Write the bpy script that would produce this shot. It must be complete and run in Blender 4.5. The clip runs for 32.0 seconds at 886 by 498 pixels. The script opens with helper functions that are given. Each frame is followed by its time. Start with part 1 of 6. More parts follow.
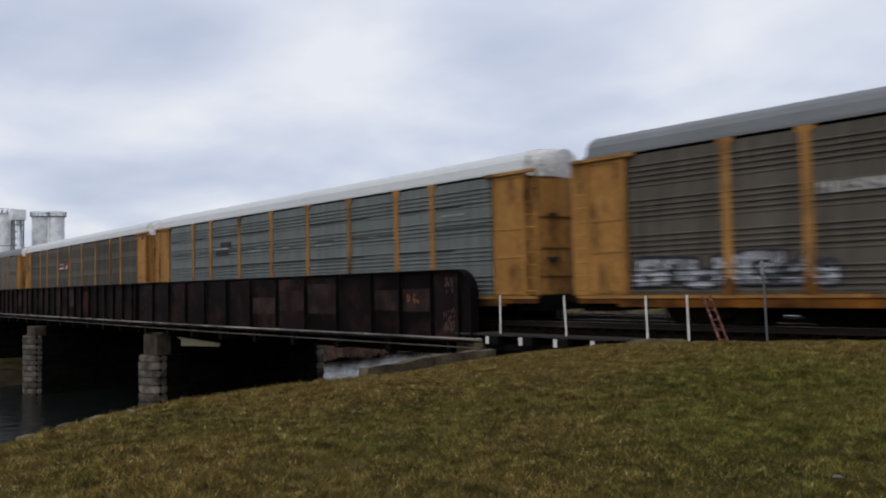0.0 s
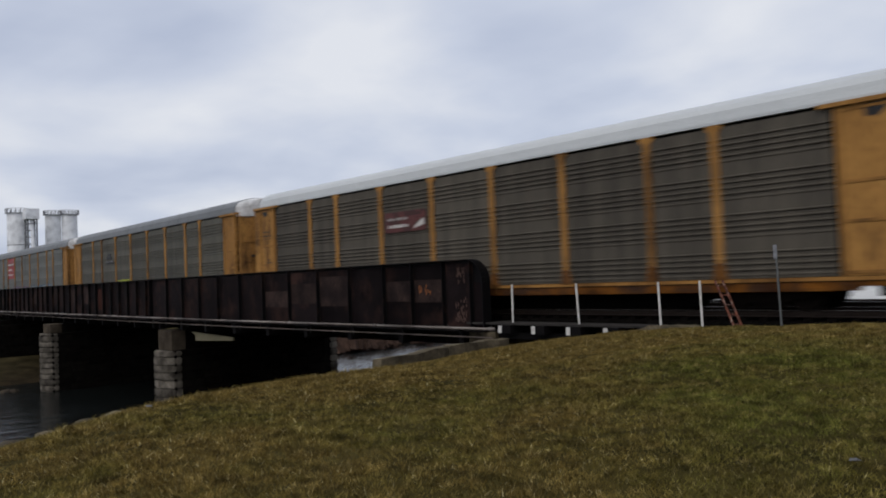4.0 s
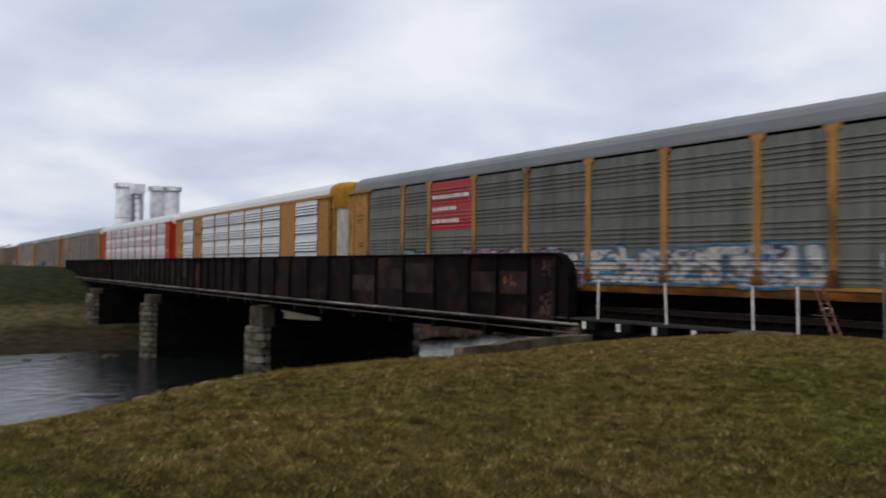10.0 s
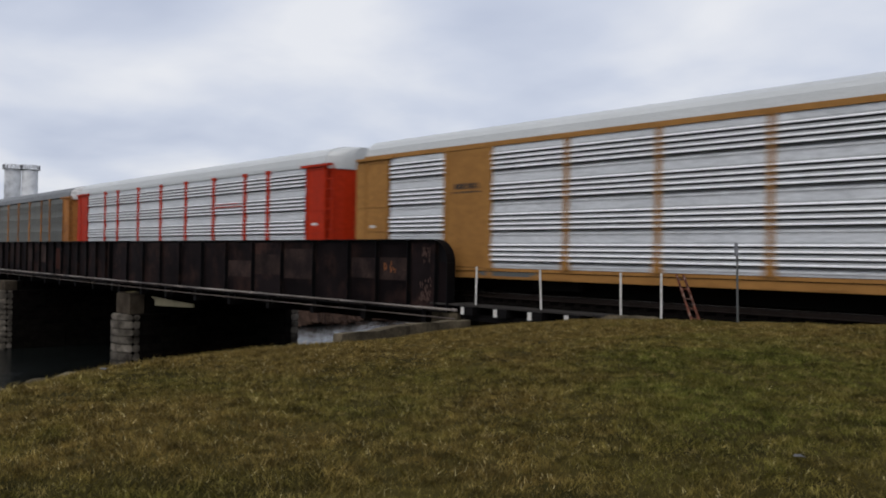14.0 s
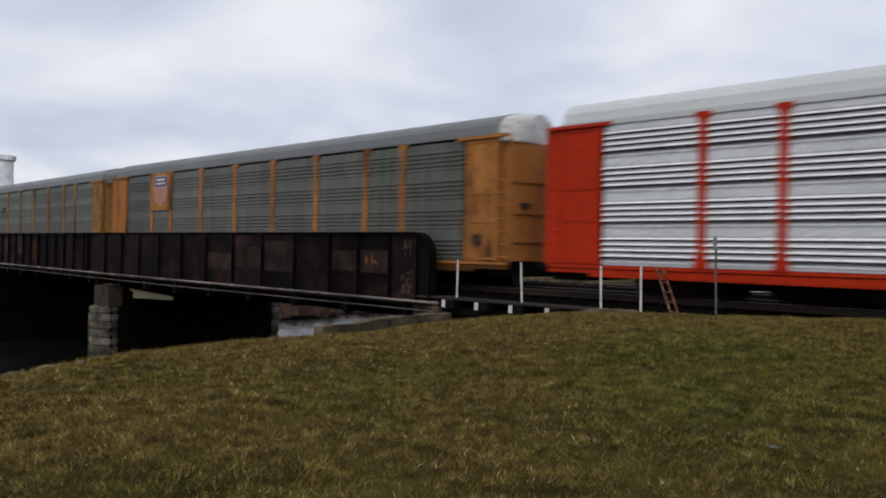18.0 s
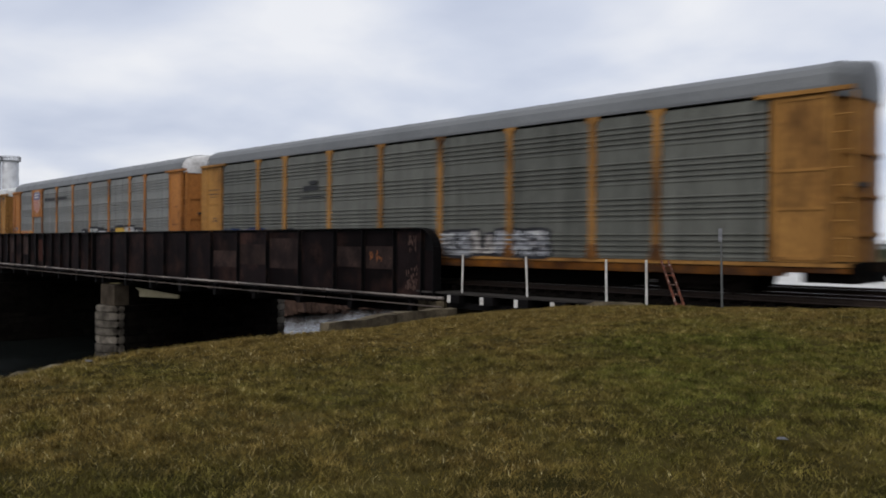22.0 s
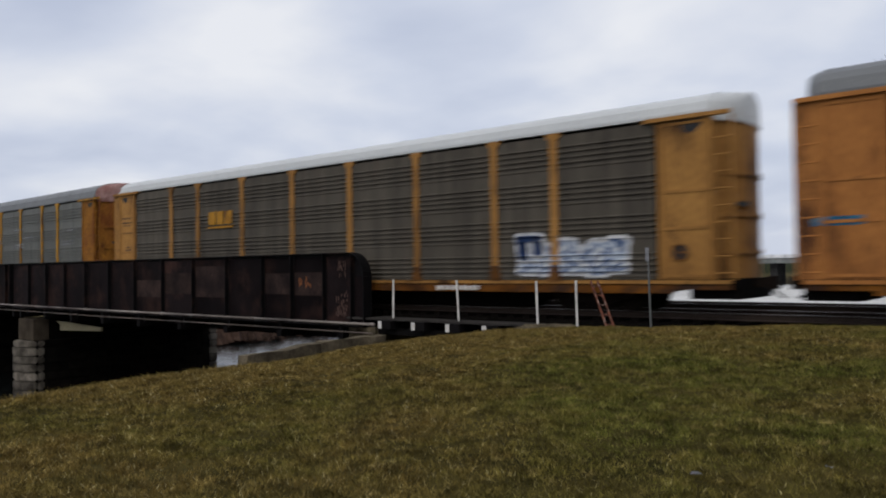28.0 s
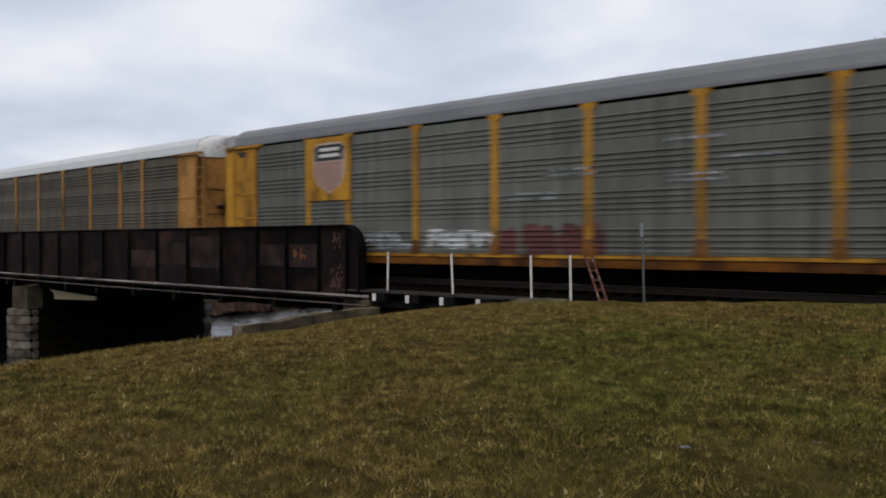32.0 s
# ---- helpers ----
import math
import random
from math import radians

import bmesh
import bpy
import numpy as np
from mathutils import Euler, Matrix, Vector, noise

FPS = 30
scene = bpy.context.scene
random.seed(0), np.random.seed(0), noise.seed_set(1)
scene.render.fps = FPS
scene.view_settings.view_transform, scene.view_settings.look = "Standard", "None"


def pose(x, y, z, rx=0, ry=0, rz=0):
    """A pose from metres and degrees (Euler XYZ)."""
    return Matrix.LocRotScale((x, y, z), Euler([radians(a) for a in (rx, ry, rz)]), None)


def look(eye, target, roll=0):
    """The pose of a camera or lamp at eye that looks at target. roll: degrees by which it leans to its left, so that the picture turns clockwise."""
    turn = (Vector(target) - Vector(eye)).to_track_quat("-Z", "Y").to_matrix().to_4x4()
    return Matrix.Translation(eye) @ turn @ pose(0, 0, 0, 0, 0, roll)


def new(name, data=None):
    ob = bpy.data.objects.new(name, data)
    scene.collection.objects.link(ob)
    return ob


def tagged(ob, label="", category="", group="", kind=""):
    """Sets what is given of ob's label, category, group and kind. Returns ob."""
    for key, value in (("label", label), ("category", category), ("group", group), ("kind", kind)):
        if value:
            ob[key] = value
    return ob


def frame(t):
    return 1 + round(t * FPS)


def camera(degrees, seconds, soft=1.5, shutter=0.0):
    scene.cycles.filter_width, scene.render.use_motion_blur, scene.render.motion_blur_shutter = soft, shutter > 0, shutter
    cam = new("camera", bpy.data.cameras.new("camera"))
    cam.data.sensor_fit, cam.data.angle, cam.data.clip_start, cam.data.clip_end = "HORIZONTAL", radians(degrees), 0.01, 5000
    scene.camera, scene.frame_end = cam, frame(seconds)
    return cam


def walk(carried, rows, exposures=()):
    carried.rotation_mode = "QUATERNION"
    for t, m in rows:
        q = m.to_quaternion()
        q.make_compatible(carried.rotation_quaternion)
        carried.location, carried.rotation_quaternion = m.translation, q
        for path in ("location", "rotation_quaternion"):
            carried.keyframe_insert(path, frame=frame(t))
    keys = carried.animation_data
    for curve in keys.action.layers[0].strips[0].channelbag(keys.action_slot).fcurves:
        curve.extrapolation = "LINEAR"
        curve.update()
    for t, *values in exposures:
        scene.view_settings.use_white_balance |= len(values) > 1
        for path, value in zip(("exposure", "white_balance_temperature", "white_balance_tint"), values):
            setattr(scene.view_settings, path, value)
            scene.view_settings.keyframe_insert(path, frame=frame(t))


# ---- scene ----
cam = camera(59.3, 32.0, soft=1.9, shutter=0.8)
PATH = [
    (0.0, pose(0.000, 0.000, 1.180, 92.76, 1.20, 46.60)),
    (0.5, pose(0.000, 0.000, 1.180, 93.35, 0.69, 46.12)),
    (1.0, pose(0.000, 0.000, 1.180, 92.99, 0.95, 46.07)),
    (1.5, pose(0.000, 0.000, 1.180, 92.22, 0.82, 45.88)),
    (2.0, pose(0.000, 0.000, 1.180, 92.11, 1.08, 45.91)),
    (2.5, pose(0.000, 0.000, 1.180, 91.96, 1.83, 46.43)),
    (3.0, pose(0.000, 0.000, 1.180, 91.88, 2.12, 47.51)),
    (3.5, pose(0.000, 0.000, 1.180, 92.01, 2.34, 47.45)),
    (5.5, pose(0.000, 0.000, 1.180, 92.24, 2.08, 47.67)),
    (6.0, pose(0.000, 0.000, 1.180, 92.05, 1.54, 47.66)),
    (6.5, pose(0.000, 0.000, 1.180, 92.00, 0.68, 45.40)),
    (7.0, pose(0.000, 0.000, 1.180, 90.49, 0.27, 42.94)),
    (7.5, pose(0.000, 0.000, 1.180, 89.53, -1.23, 40.90)),
    (8.0, pose(0.000, 0.000, 1.180, 89.04, -1.23, 42.74)),
    (8.5, pose(0.000, 0.000, 1.180, 88.91, 0.15, 48.00)),
    (9.0, pose(0.000, 0.000, 1.180, 90.39, -1.78, 54.85)),
    (9.5, pose(0.000, 0.000, 1.180, 91.08, -1.77, 56.26)),
    (10.0, pose(0.000, 0.000, 1.180, 91.43, -0.64, 53.73)),
    (10.5, pose(0.000, 0.000, 1.180, 92.02, -0.60, 50.67)),
    (11.0, pose(0.000, 0.000, 1.180, 91.47, -1.08, 46.95)),
    (11.5, pose(0.000, 0.000, 1.180, 90.84, -1.65, 44.48)),
    (12.0, pose(0.000, 0.000, 1.180, 90.71, -1.82, 44.00)),
    (12.5, pose(0.000, 0.000, 1.180, 90.36, -1.49, 43.94)),
    (13.0, pose(0.000, 0.000, 1.180, 89.94, -1.13, 44.33)),
    (13.5, pose(0.000, 0.000, 1.180, 89.94, -1.31, 44.63)),
    (14.0, pose(0.000, 0.000, 1.180, 90.54, -0.97, 44.93)),
    (14.5, pose(0.000, 0.000, 1.180, 90.75, -0.94, 45.10)),
    (15.0, pose(0.000, 0.000, 1.180, 90.81, -0.73, 44.54)),
    (15.5, pose(0.000, 0.000, 1.180, 90.22, -1.00, 44.74)),
    (17.5, pose(0.000, 0.000, 1.180, 90.80, -1.83, 43.21)),
    (18.0, pose(0.000, 0.000, 1.180, 90.04, -1.14, 43.55)),
    (18.5, pose(0.000, 0.000, 1.180, 89.29, -0.97, 44.14)),
    (19.0, pose(0.000, 0.000, 1.180, 89.16, -0.80, 43.69)),
    (19.5, pose(0.000, 0.000, 1.180, 89.01, -1.16, 44.26)),
    (20.0, pose(0.000, 0.000, 1.180, 89.36, -1.58, 44.67)),
    (20.5, pose(0.000, 0.000, 1.180, 89.69, -1.87, 44.48)),
    (21.0, pose(0.000, 0.000, 1.180, 89.95, -1.14, 44.77)),
    (21.5, pose(0.000, 0.000, 1.180, 89.45, -0.67, 44.30)),
    (22.0, pose(0.000, 0.000, 1.180, 89.69, -0.46, 43.90)),
    (22.5, pose(0.000, 0.000, 1.180, 89.54, -0.83, 43.72)),
    (23.0, pose(0.000, 0.000, 1.180, 89.99, -1.93, 44.13)),
    (23.5, pose(0.000, 0.000, 1.180, 89.31, -1.69, 44.39)),
    (24.0, pose(0.000, 0.000, 1.180, 89.17, -1.31, 44.02)),
    (24.5, pose(0.000, 0.000, 1.180, 88.50, -0.82, 41.72)),
    (26.5, pose(-0.091, 0.412, 1.258, 90.43, -1.60, 35.89)),
    (27.0, pose(-0.093, 0.475, 1.273, 92.71, -0.39, 39.21)),
    (27.5, pose(-0.062, 0.504, 1.274, 92.17, 0.33, 39.65)),
    (28.0, pose(-0.024, 0.588, 1.235, 91.31, 0.83, 39.66)),
    (28.5, pose(-0.024, 0.588, 1.235, 89.75, 0.78, 37.20)),
    (29.0, pose(-0.024, 0.588, 1.235, 88.86, 0.39, 37.76)),
    (29.5, pose(-0.024, 0.588, 1.235, 89.15, 0.61, 37.58)),
    (30.0, pose(-0.024, 0.588, 1.235, 89.28, 0.04, 37.44)),
    (30.5, pose(-0.024, 0.588, 1.235, 89.27, 0.40, 38.64)),
    (31.0, pose(-0.024, 0.588, 1.235, 89.06, 0.45, 39.11)),
    (31.5, pose(-0.024, 0.588, 1.235, 89.44, 0.05, 39.39)),
    (32.0, pose(-0.024, 0.588, 1.235, 89.34, 0.14, 39.28)),
]
walk(cam, PATH, [(0.0, -0.10, 6350, 10), (2.0, -0.20, 6350, 10), (6.0, -0.20, 6370, 10), (8.0, -0.17, 6380, 10), (10.0, -0.05, 6420, 10), (11.0, -0.15, 6440, 10), (15.0, -0.11, 6450, 10), (20.0, -0.05, 6500, 10), (24.5, -0.05, 6500, 10), (26.5, 0.07, 6480, 10), (27.5, -0.03, 6450, 10), (29.0, -0.18, 6480, 10), (30.0, -0.03, 6490, 10), (32.0, -0.05, 6500, 10)])

# ---- sky and light ----
RAIL_Y = 20.35          # centre line of the track
BEND_X, BEND = -37.0, 0.0385    # from here on the line is bent away from the bank to fit the camera's view


def swing(x):
    """How far the line has swung away at x."""
    return BEND * max(0.0, BEND_X - x)


world = bpy.data.worlds.new("overcast_sky")
scene.world = world
world.use_nodes = True
wn, wl = world.node_tree.nodes, world.node_tree.links
wn.clear()
w_out = wn.new("ShaderNodeOutputWorld")
w_bg = wn.new("ShaderNodeBackground")
w_sky = wn.new("ShaderNodeTexSky")
w_sky.sky_type, w_sky.sun_disc = "NISHITA", False
w_sky.sun_elevation, w_sky.sun_rotation = radians(35), radians(150)
w_sky.air_density, w_sky.dust_density = 1.0, 3.0
w_dim = wn.new("ShaderNodeMix")
w_dim.data_type, w_dim.blend_type = "RGBA", "MULTIPLY"
w_dim.inputs[0].default_value = 1.0
w_dim.inputs[7].default_value = (0.075, 0.075, 0.075, 1)
wl.new(w_sky.outputs[0], w_dim.inputs[6])
w_co = wn.new("ShaderNodeTexCoord")
w_sep = wn.new("ShaderNodeSeparateXYZ")
wl.new(w_co.outputs["Generated"], w_sep.inputs[0])
w_up = wn.new("ShaderNodeMath")
w_up.operation, w_up.inputs[1].default_value = "MAXIMUM", 0.03
wl.new(w_sep.outputs[2], w_up.inputs[0])
w_add = wn.new("ShaderNodeMath")
w_add.operation, w_add.inputs[1].default_value = "ADD", 0.22
wl.new(w_up.outputs[0], w_add.inputs[0])
w_dx, w_dy = wn.new("ShaderNodeMath"), wn.new("ShaderNodeMath")
for node, axis in ((w_dx, 0), (w_dy, 1)):
    node.operation = "DIVIDE"
    wl.new(w_sep.outputs[axis], node.inputs[0])
    wl.new(w_add.outputs[0], node.inputs[1])
w_vec = wn.new("ShaderNodeCombineXYZ")
wl.new(w_dx.outputs[0], w_vec.inputs[0])
wl.new(w_dy.outputs[0], w_vec.inputs[1])
w_noise = wn.new("ShaderNodeTexNoise")
w_noise.inputs["Scale"].default_value, w_noise.inputs["Detail"].default_value = 1.5, 5
w_noise.inputs["Roughness"].default_value, w_noise.inputs["Distortion"].default_value = 0.44, 0.15
wl.new(w_vec.outputs[0], w_noise.inputs["Vector"])
w_ramp = wn.new("ShaderNodeValToRGB")
w_ramp.color_ramp.elements[0].position, w_ramp.color_ramp.elements[0].color = 0.28, (0.54, 0.60, 0.755, 1)
w_ramp.color_ramp.elements[1].position, w_ramp.color_ramp.elements[1].color = 0.66, (0.94, 0.955, 1.0, 1)
w_mid = w_ramp.color_ramp.elements.new(0.47)
w_mid.color = (0.71, 0.76, 0.885, 1)
wl.new(w_noise.outputs[0], w_ramp.inputs[0])
w_mix = wn.new("ShaderNodeMix")
w_mix.data_type = "RGBA"
w_mix.inputs[0].default_value = 0.9
wl.new(w_dim.outputs[2], w_mix.inputs[6])
wl.new(w_ramp.outputs[0], w_mix.inputs[7])
wl.new(w_mix.outputs[2], w_bg.inputs[0])
w_bg.inputs[1].default_value = 1.0
wl.new(w_bg.outputs[0], w_out.inputs[0])

sun_data = bpy.data.lights.new("sun", "SUN")
sun_data.energy, sun_data.angle, sun_data.color = 1.4, radians(40), (1.0, 0.96, 0.9)
sun = new("sun", sun_data)
sun.matrix_world = look((0, 0, 60), (-15, 45, 0))


# ---- materials ----
def mat(name, base, dark=None, rough=0.7, metal=0.0, scale=1.5, amount=0.5, fine=30.0, bump=0.15, stretch=(1, 1, 1),
        rust=None, rust_at=0.62, rust_scale=0.8, island=0.0, per_object=0.0, spec=0.25, relief=0.02):
    """A surface with broad stains, fine grain, optional rust patches and a little relief."""
    m = bpy.data.materials.new(name)
    m.use_nodes = True
    nodes, links = m.node_tree.nodes, m.node_tree.links
    bsdf = nodes["Principled BSDF"]
    dark = dark or tuple(c * 0.6 for c in base)
    co = nodes.new("ShaderNodeTexCoord")
    mp = nodes.new("ShaderNodeMapping")
    mp.inputs["Scale"].default_value = stretch
    links.new(co.outputs["Object"], mp.inputs[0])
    info = nodes.new("ShaderNodeObjectInfo")
    shift = nodes.new("ShaderNodeVectorMath")
    shift.operation = "ADD"
    mul = nodes.new("ShaderNodeMath")
    mul.operation, mul.inputs[1].default_value = "MULTIPLY", 37.0
    links.new(info.outputs["Random"], mul.inputs[0])
    links.new(mp.outputs[0], shift.inputs[0])
    links.new(mul.outputs[0], shift.inputs[1])
    n1, n2 = nodes.new("ShaderNodeTexNoise"), nodes.new("ShaderNodeTexNoise")
    n1.inputs["Scale"].default_value, n1.inputs["Detail"].default_value = scale, 5
    n2.inputs["Scale"].default_value, n2.inputs["Detail"].default_value = fine, 3
    links.new(shift.outputs[0], n1.inputs["Vector"])
    links.new(shift.outputs[0], n2.inputs["Vector"])
    ramp = nodes.new("ShaderNodeMapRange")
    ramp.inputs[1].default_value, ramp.inputs[2].default_value = 0.5 - 0.25 / max(amount, 0.05), 0.5 + 0.25 / max(amount, 0.05)
    links.new(n1.outputs[0], ramp.inputs[0])
    mix = nodes.new("ShaderNodeMix")
    mix.data_type = "RGBA"
    mix.inputs[6].default_value, mix.inputs[7].default_value = (*dark, 1), (*base, 1)
    links.new(ramp.outputs[0], mix.inputs[0])
    out = mix.outputs[2]
    grain = nodes.new("ShaderNodeMix")
    grain.data_type, grain.blend_type = "RGBA", "MULTIPLY"
    g = nodes.new("ShaderNodeMapRange")
    g.inputs[1].default_value, g.inputs[2].default_value, g.inputs[3].default_value, g.inputs[4].default_value = 0.3, 0.7, 0.72, 1.15
    links.new(n2.outputs[0], g.inputs[0])
    grain.inputs[0].default_value = 1.0
    links.new(out, grain.inputs[6])
    links.new(g.outputs[0], grain.inputs[7])
    out = grain.outputs[2]
    if rust:
        n3 = nodes.new("ShaderNodeTexNoise")
        n3.inputs["Scale"].default_value, n3.inputs["Detail"].default_value, n3.inputs["Roughness"].default_value = rust_scale, 8, 0.7
        links.new(shift.outputs[0], n3.inputs["Vector"])
        r3 = nodes.new("ShaderNodeMapRange")
        r3.inputs[1].default_value, r3.inputs[2].default_value = rust_at - 0.06, rust_at + 0.1
        links.new(n3.outputs[0], r3.inputs[0])
        mr = nodes.new("ShaderNodeMix")
        mr.data_type = "RGBA"
        mr.inputs[7].default_value = (*rust, 1)
        links.new(r3.outputs[0], mr.inputs[0])
        links.new(out, mr.inputs[6])
        out = mr.outputs[2]
    if island or per_object:
        hsv = nodes.new("ShaderNodeHueSaturation")
        src = nodes.new("ShaderNodeNewGeometry").outputs["Random Per Island"] if island else info.outputs["Random"]
        amt = island or per_object
        vr = nodes.new("ShaderNodeMapRange")
        vr.inputs[3].default_value, vr.inputs[4].default_value = 1 - amt, 1 + amt
        links.new(src, vr.inputs[0])
        links.new(vr.outputs[0], hsv.inputs["Value"])
        links.new(out, hsv.inputs["Color"])
        out = hsv.outputs[0]
    links.new(out, bsdf.inputs["Base Color"])
    rr = nodes.new("ShaderNodeMapRange")
    rr.inputs[3].default_value, rr.inputs[4].default_value = max(rough - 0.12, 0.03), min(rough + 0.12, 1)
    links.new(n2.outputs[0], rr.inputs[0])
    links.new(rr.outputs[0], bsdf.inputs["Roughness"])
    bsdf.inputs["Metallic"].default_value = metal
    bsdf.inputs["Specular IOR Level"].default_value = spec
    if bump:
        b = nodes.new("ShaderNodeBump")
        b.inputs["Strength"].default_value, b.inputs["Distance"].default_value = bump, relief
        links.new(n2.outputs[0], b.inputs["Height"])
        links.new(b.outputs[0], bsdf.inputs["Normal"])
    return m


M = {
    "soil": mat("grass_soil", (0.058, 0.046, 0.013), (0.020, 0.017, 0.005), 0.95, scale=0.9, amount=1.6, fine=7, bump=0.7, spec=0.02),
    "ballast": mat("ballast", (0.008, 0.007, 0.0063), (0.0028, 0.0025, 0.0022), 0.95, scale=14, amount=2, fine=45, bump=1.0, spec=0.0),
    "pale": mat("pale_gravel", (0.62, 0.61, 0.58), (0.42, 0.41, 0.39), 0.9, scale=0.2, amount=1, fine=12, bump=0.4),
    "beige": mat("beige_board", (0.2584, 0.228, 0.1444), (0.1672, 0.1444, 0.0912), 0.8, scale=1.2, fine=20, spec=0.1),
    "rail": mat("rusty_rail_steel", (0.050, 0.036, 0.028), (0.022, 0.016, 0.013), 0.6, 0.2, scale=3, fine=40, bump=0.05, spec=0.1),
    "railtop": mat("polished_rail_head", (0.45, 0.43, 0.41), (0.30, 0.28, 0.26), 0.4, 0.8, scale=3, fine=40, bump=0.02),
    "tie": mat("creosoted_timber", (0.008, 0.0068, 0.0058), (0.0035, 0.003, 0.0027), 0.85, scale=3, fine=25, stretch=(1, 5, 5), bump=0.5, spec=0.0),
    "girder": mat("black_painted_girder", (0.0068, 0.0060, 0.0066), (0.0034, 0.0032, 0.0034), 0.62, scale=1.2, amount=1.2, fine=22, bump=0.2,
                  rust=(0.028, 0.015, 0.011), rust_at=0.57, rust_scale=0.7, spec=0.08),
    "girder_web": mat("black_painted_web", (0.0125, 0.0086, 0.0088), (0.0055, 0.0040, 0.0042), 0.62, scale=0.9, amount=1.4, fine=22, bump=0.2,
                  rust=(0.030, 0.016, 0.013), rust_at=0.55, rust_scale=0.55, spec=0.03, per_object=0.45),
    "girder_patch": mat("rusted_patch", (0.040, 0.025, 0.021), (0.015, 0.010, 0.0095), 0.75, scale=1.3, amount=1.8, fine=9, bump=0.2, rust=(0.11, 0.07, 0.05), rust_at=0.68, rust_scale=6.0, per_object=0.35, spec=0.06),
    "pipe": mat("weathered_grey_pipe", (0.30, 0.26, 0.23), (0.07, 0.055, 0.048), 0.6, scale=0.9, amount=1.8, fine=30, stretch=(0.5, 3, 3)),
    "conduit": mat("brown_conduit", (0.16, 0.125, 0.105), (0.06, 0.047, 0.04), 0.6, scale=1.5, amount=1.5, fine=30, stretch=(0.6, 3, 3)),
    "bearing": mat("brown_bearing_block", (0.085, 0.067, 0.048), (0.036, 0.028, 0.02), 0.9, scale=1.4, amount=1.5, fine=22, bump=0.5, spec=0.06),
    "black": mat("black_iron", (0.00912, 0.00836, 0.00836), (0.00532, 0.00456, 0.00456), 0.7, scale=2, fine=25, spec=0.06),
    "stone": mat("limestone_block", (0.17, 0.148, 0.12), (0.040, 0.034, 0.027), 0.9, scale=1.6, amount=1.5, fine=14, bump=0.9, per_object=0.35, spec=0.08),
    # Dark copy of the limestone: shade below the deck put into its colour.
    "shaded_stone": mat("limestone_in_shade", (0.009, 0.0075, 0.006), (0.003, 0.0026, 0.0023), 0.95, scale=2.2, amount=1.4, fine=18, bump=0.8, per_object=0.3, spec=0.03),
    "mortar": mat("dark_mortar", (0.010, 0.008, 0.007), (0.005, 0.004, 0.004), 0.95, scale=3, fine=30, spec=0.06),
    "concrete": mat("old_concrete", (0.15, 0.122, 0.080), (0.036, 0.029, 0.019), 0.9, scale=1.3, amount=1.6, fine=16, bump=0.9, spec=0.08),
    "white": mat("white_paint", (0.72, 0.70, 0.66), (0.45, 0.42, 0.38), 0.6, scale=6, amount=1.2, fine=40),
    "signgrey": mat("galvanised_steel", (0.152, 0.1596, 0.152), (0.0912, 0.0912, 0.0912), 0.5, 0.4, scale=4, fine=40),
    "rusty": mat("flaking_orange_paint", (0.15, 0.052, 0.032), (0.040, 0.018, 0.013), 0.8, scale=7, amount=2, fine=40, rust=(0.42, 0.36, 0.31), rust_at=0.60, rust_scale=11, spec=0.08),
    "markorange": mat("orange_mark", (0.26, 0.095, 0.035), (0.12, 0.05, 0.025), 0.8, scale=8, fine=40, spec=0.05),
    "markdull": mat("dull_mark", (0.11, 0.065, 0.052), (0.045, 0.03, 0.026), 0.8, scale=8, fine=40, spec=0.05),
    "markred": mat("red_lead_patch", (0.057, 0.01976, 0.01368), (0.0304, 0.01368, 0.01064), 0.8, scale=3, fine=30, spec=0.05),
    "water": mat("river_water", (0.007, 0.009, 0.0085), (0.004, 0.005, 0.0048), 0.2, scale=0.2, fine=0.9, bump=1.0, stretch=(1, 0.8, 1), spec=0.36, relief=0.09),
    "silo": mat("silo_concrete", (0.86, 0.865, 0.88), (0.80, 0.805, 0.82), 0.85, scale=0.06, amount=0.8, fine=0.5, bump=0.0, spec=0.1),
    "silodark": mat("silo_steelwork", (0.22, 0.225, 0.24), (0.16, 0.16, 0.17), 0.6, scale=1, fine=8),
    "far": mat("far_woods", (0.057, 0.05472, 0.05168), (0.0304, 0.0304, 0.02888), 0.95, scale=0.12, amount=1.5, fine=1.2, spec=0.06),
    "brush": mat("brown_brush", (0.075, 0.046, 0.034), (0.030, 0.020, 0.016), 0.95, scale=0.6, amount=1.5, fine=4, spec=0.03),
    "highway": mat("far_concrete", (0.26, 0.27, 0.26), (0.19, 0.20, 0.19), 0.9, scale=0.1, amount=1, fine=1, spec=0.05),
    "deckboard": mat("weathered_deck_board", (0.055, 0.050, 0.046), (0.025, 0.022, 0.020), 0.85, scale=2, amount=1.4, fine=25, stretch=(1, 5, 5), bump=0.4, spec=0.06),
    "bark": mat("bare_bark", (0.0646, 0.0532, 0.04408), (0.0304, 0.02584, 0.02128), 0.9, scale=4, fine=20, spec=0.06),
}


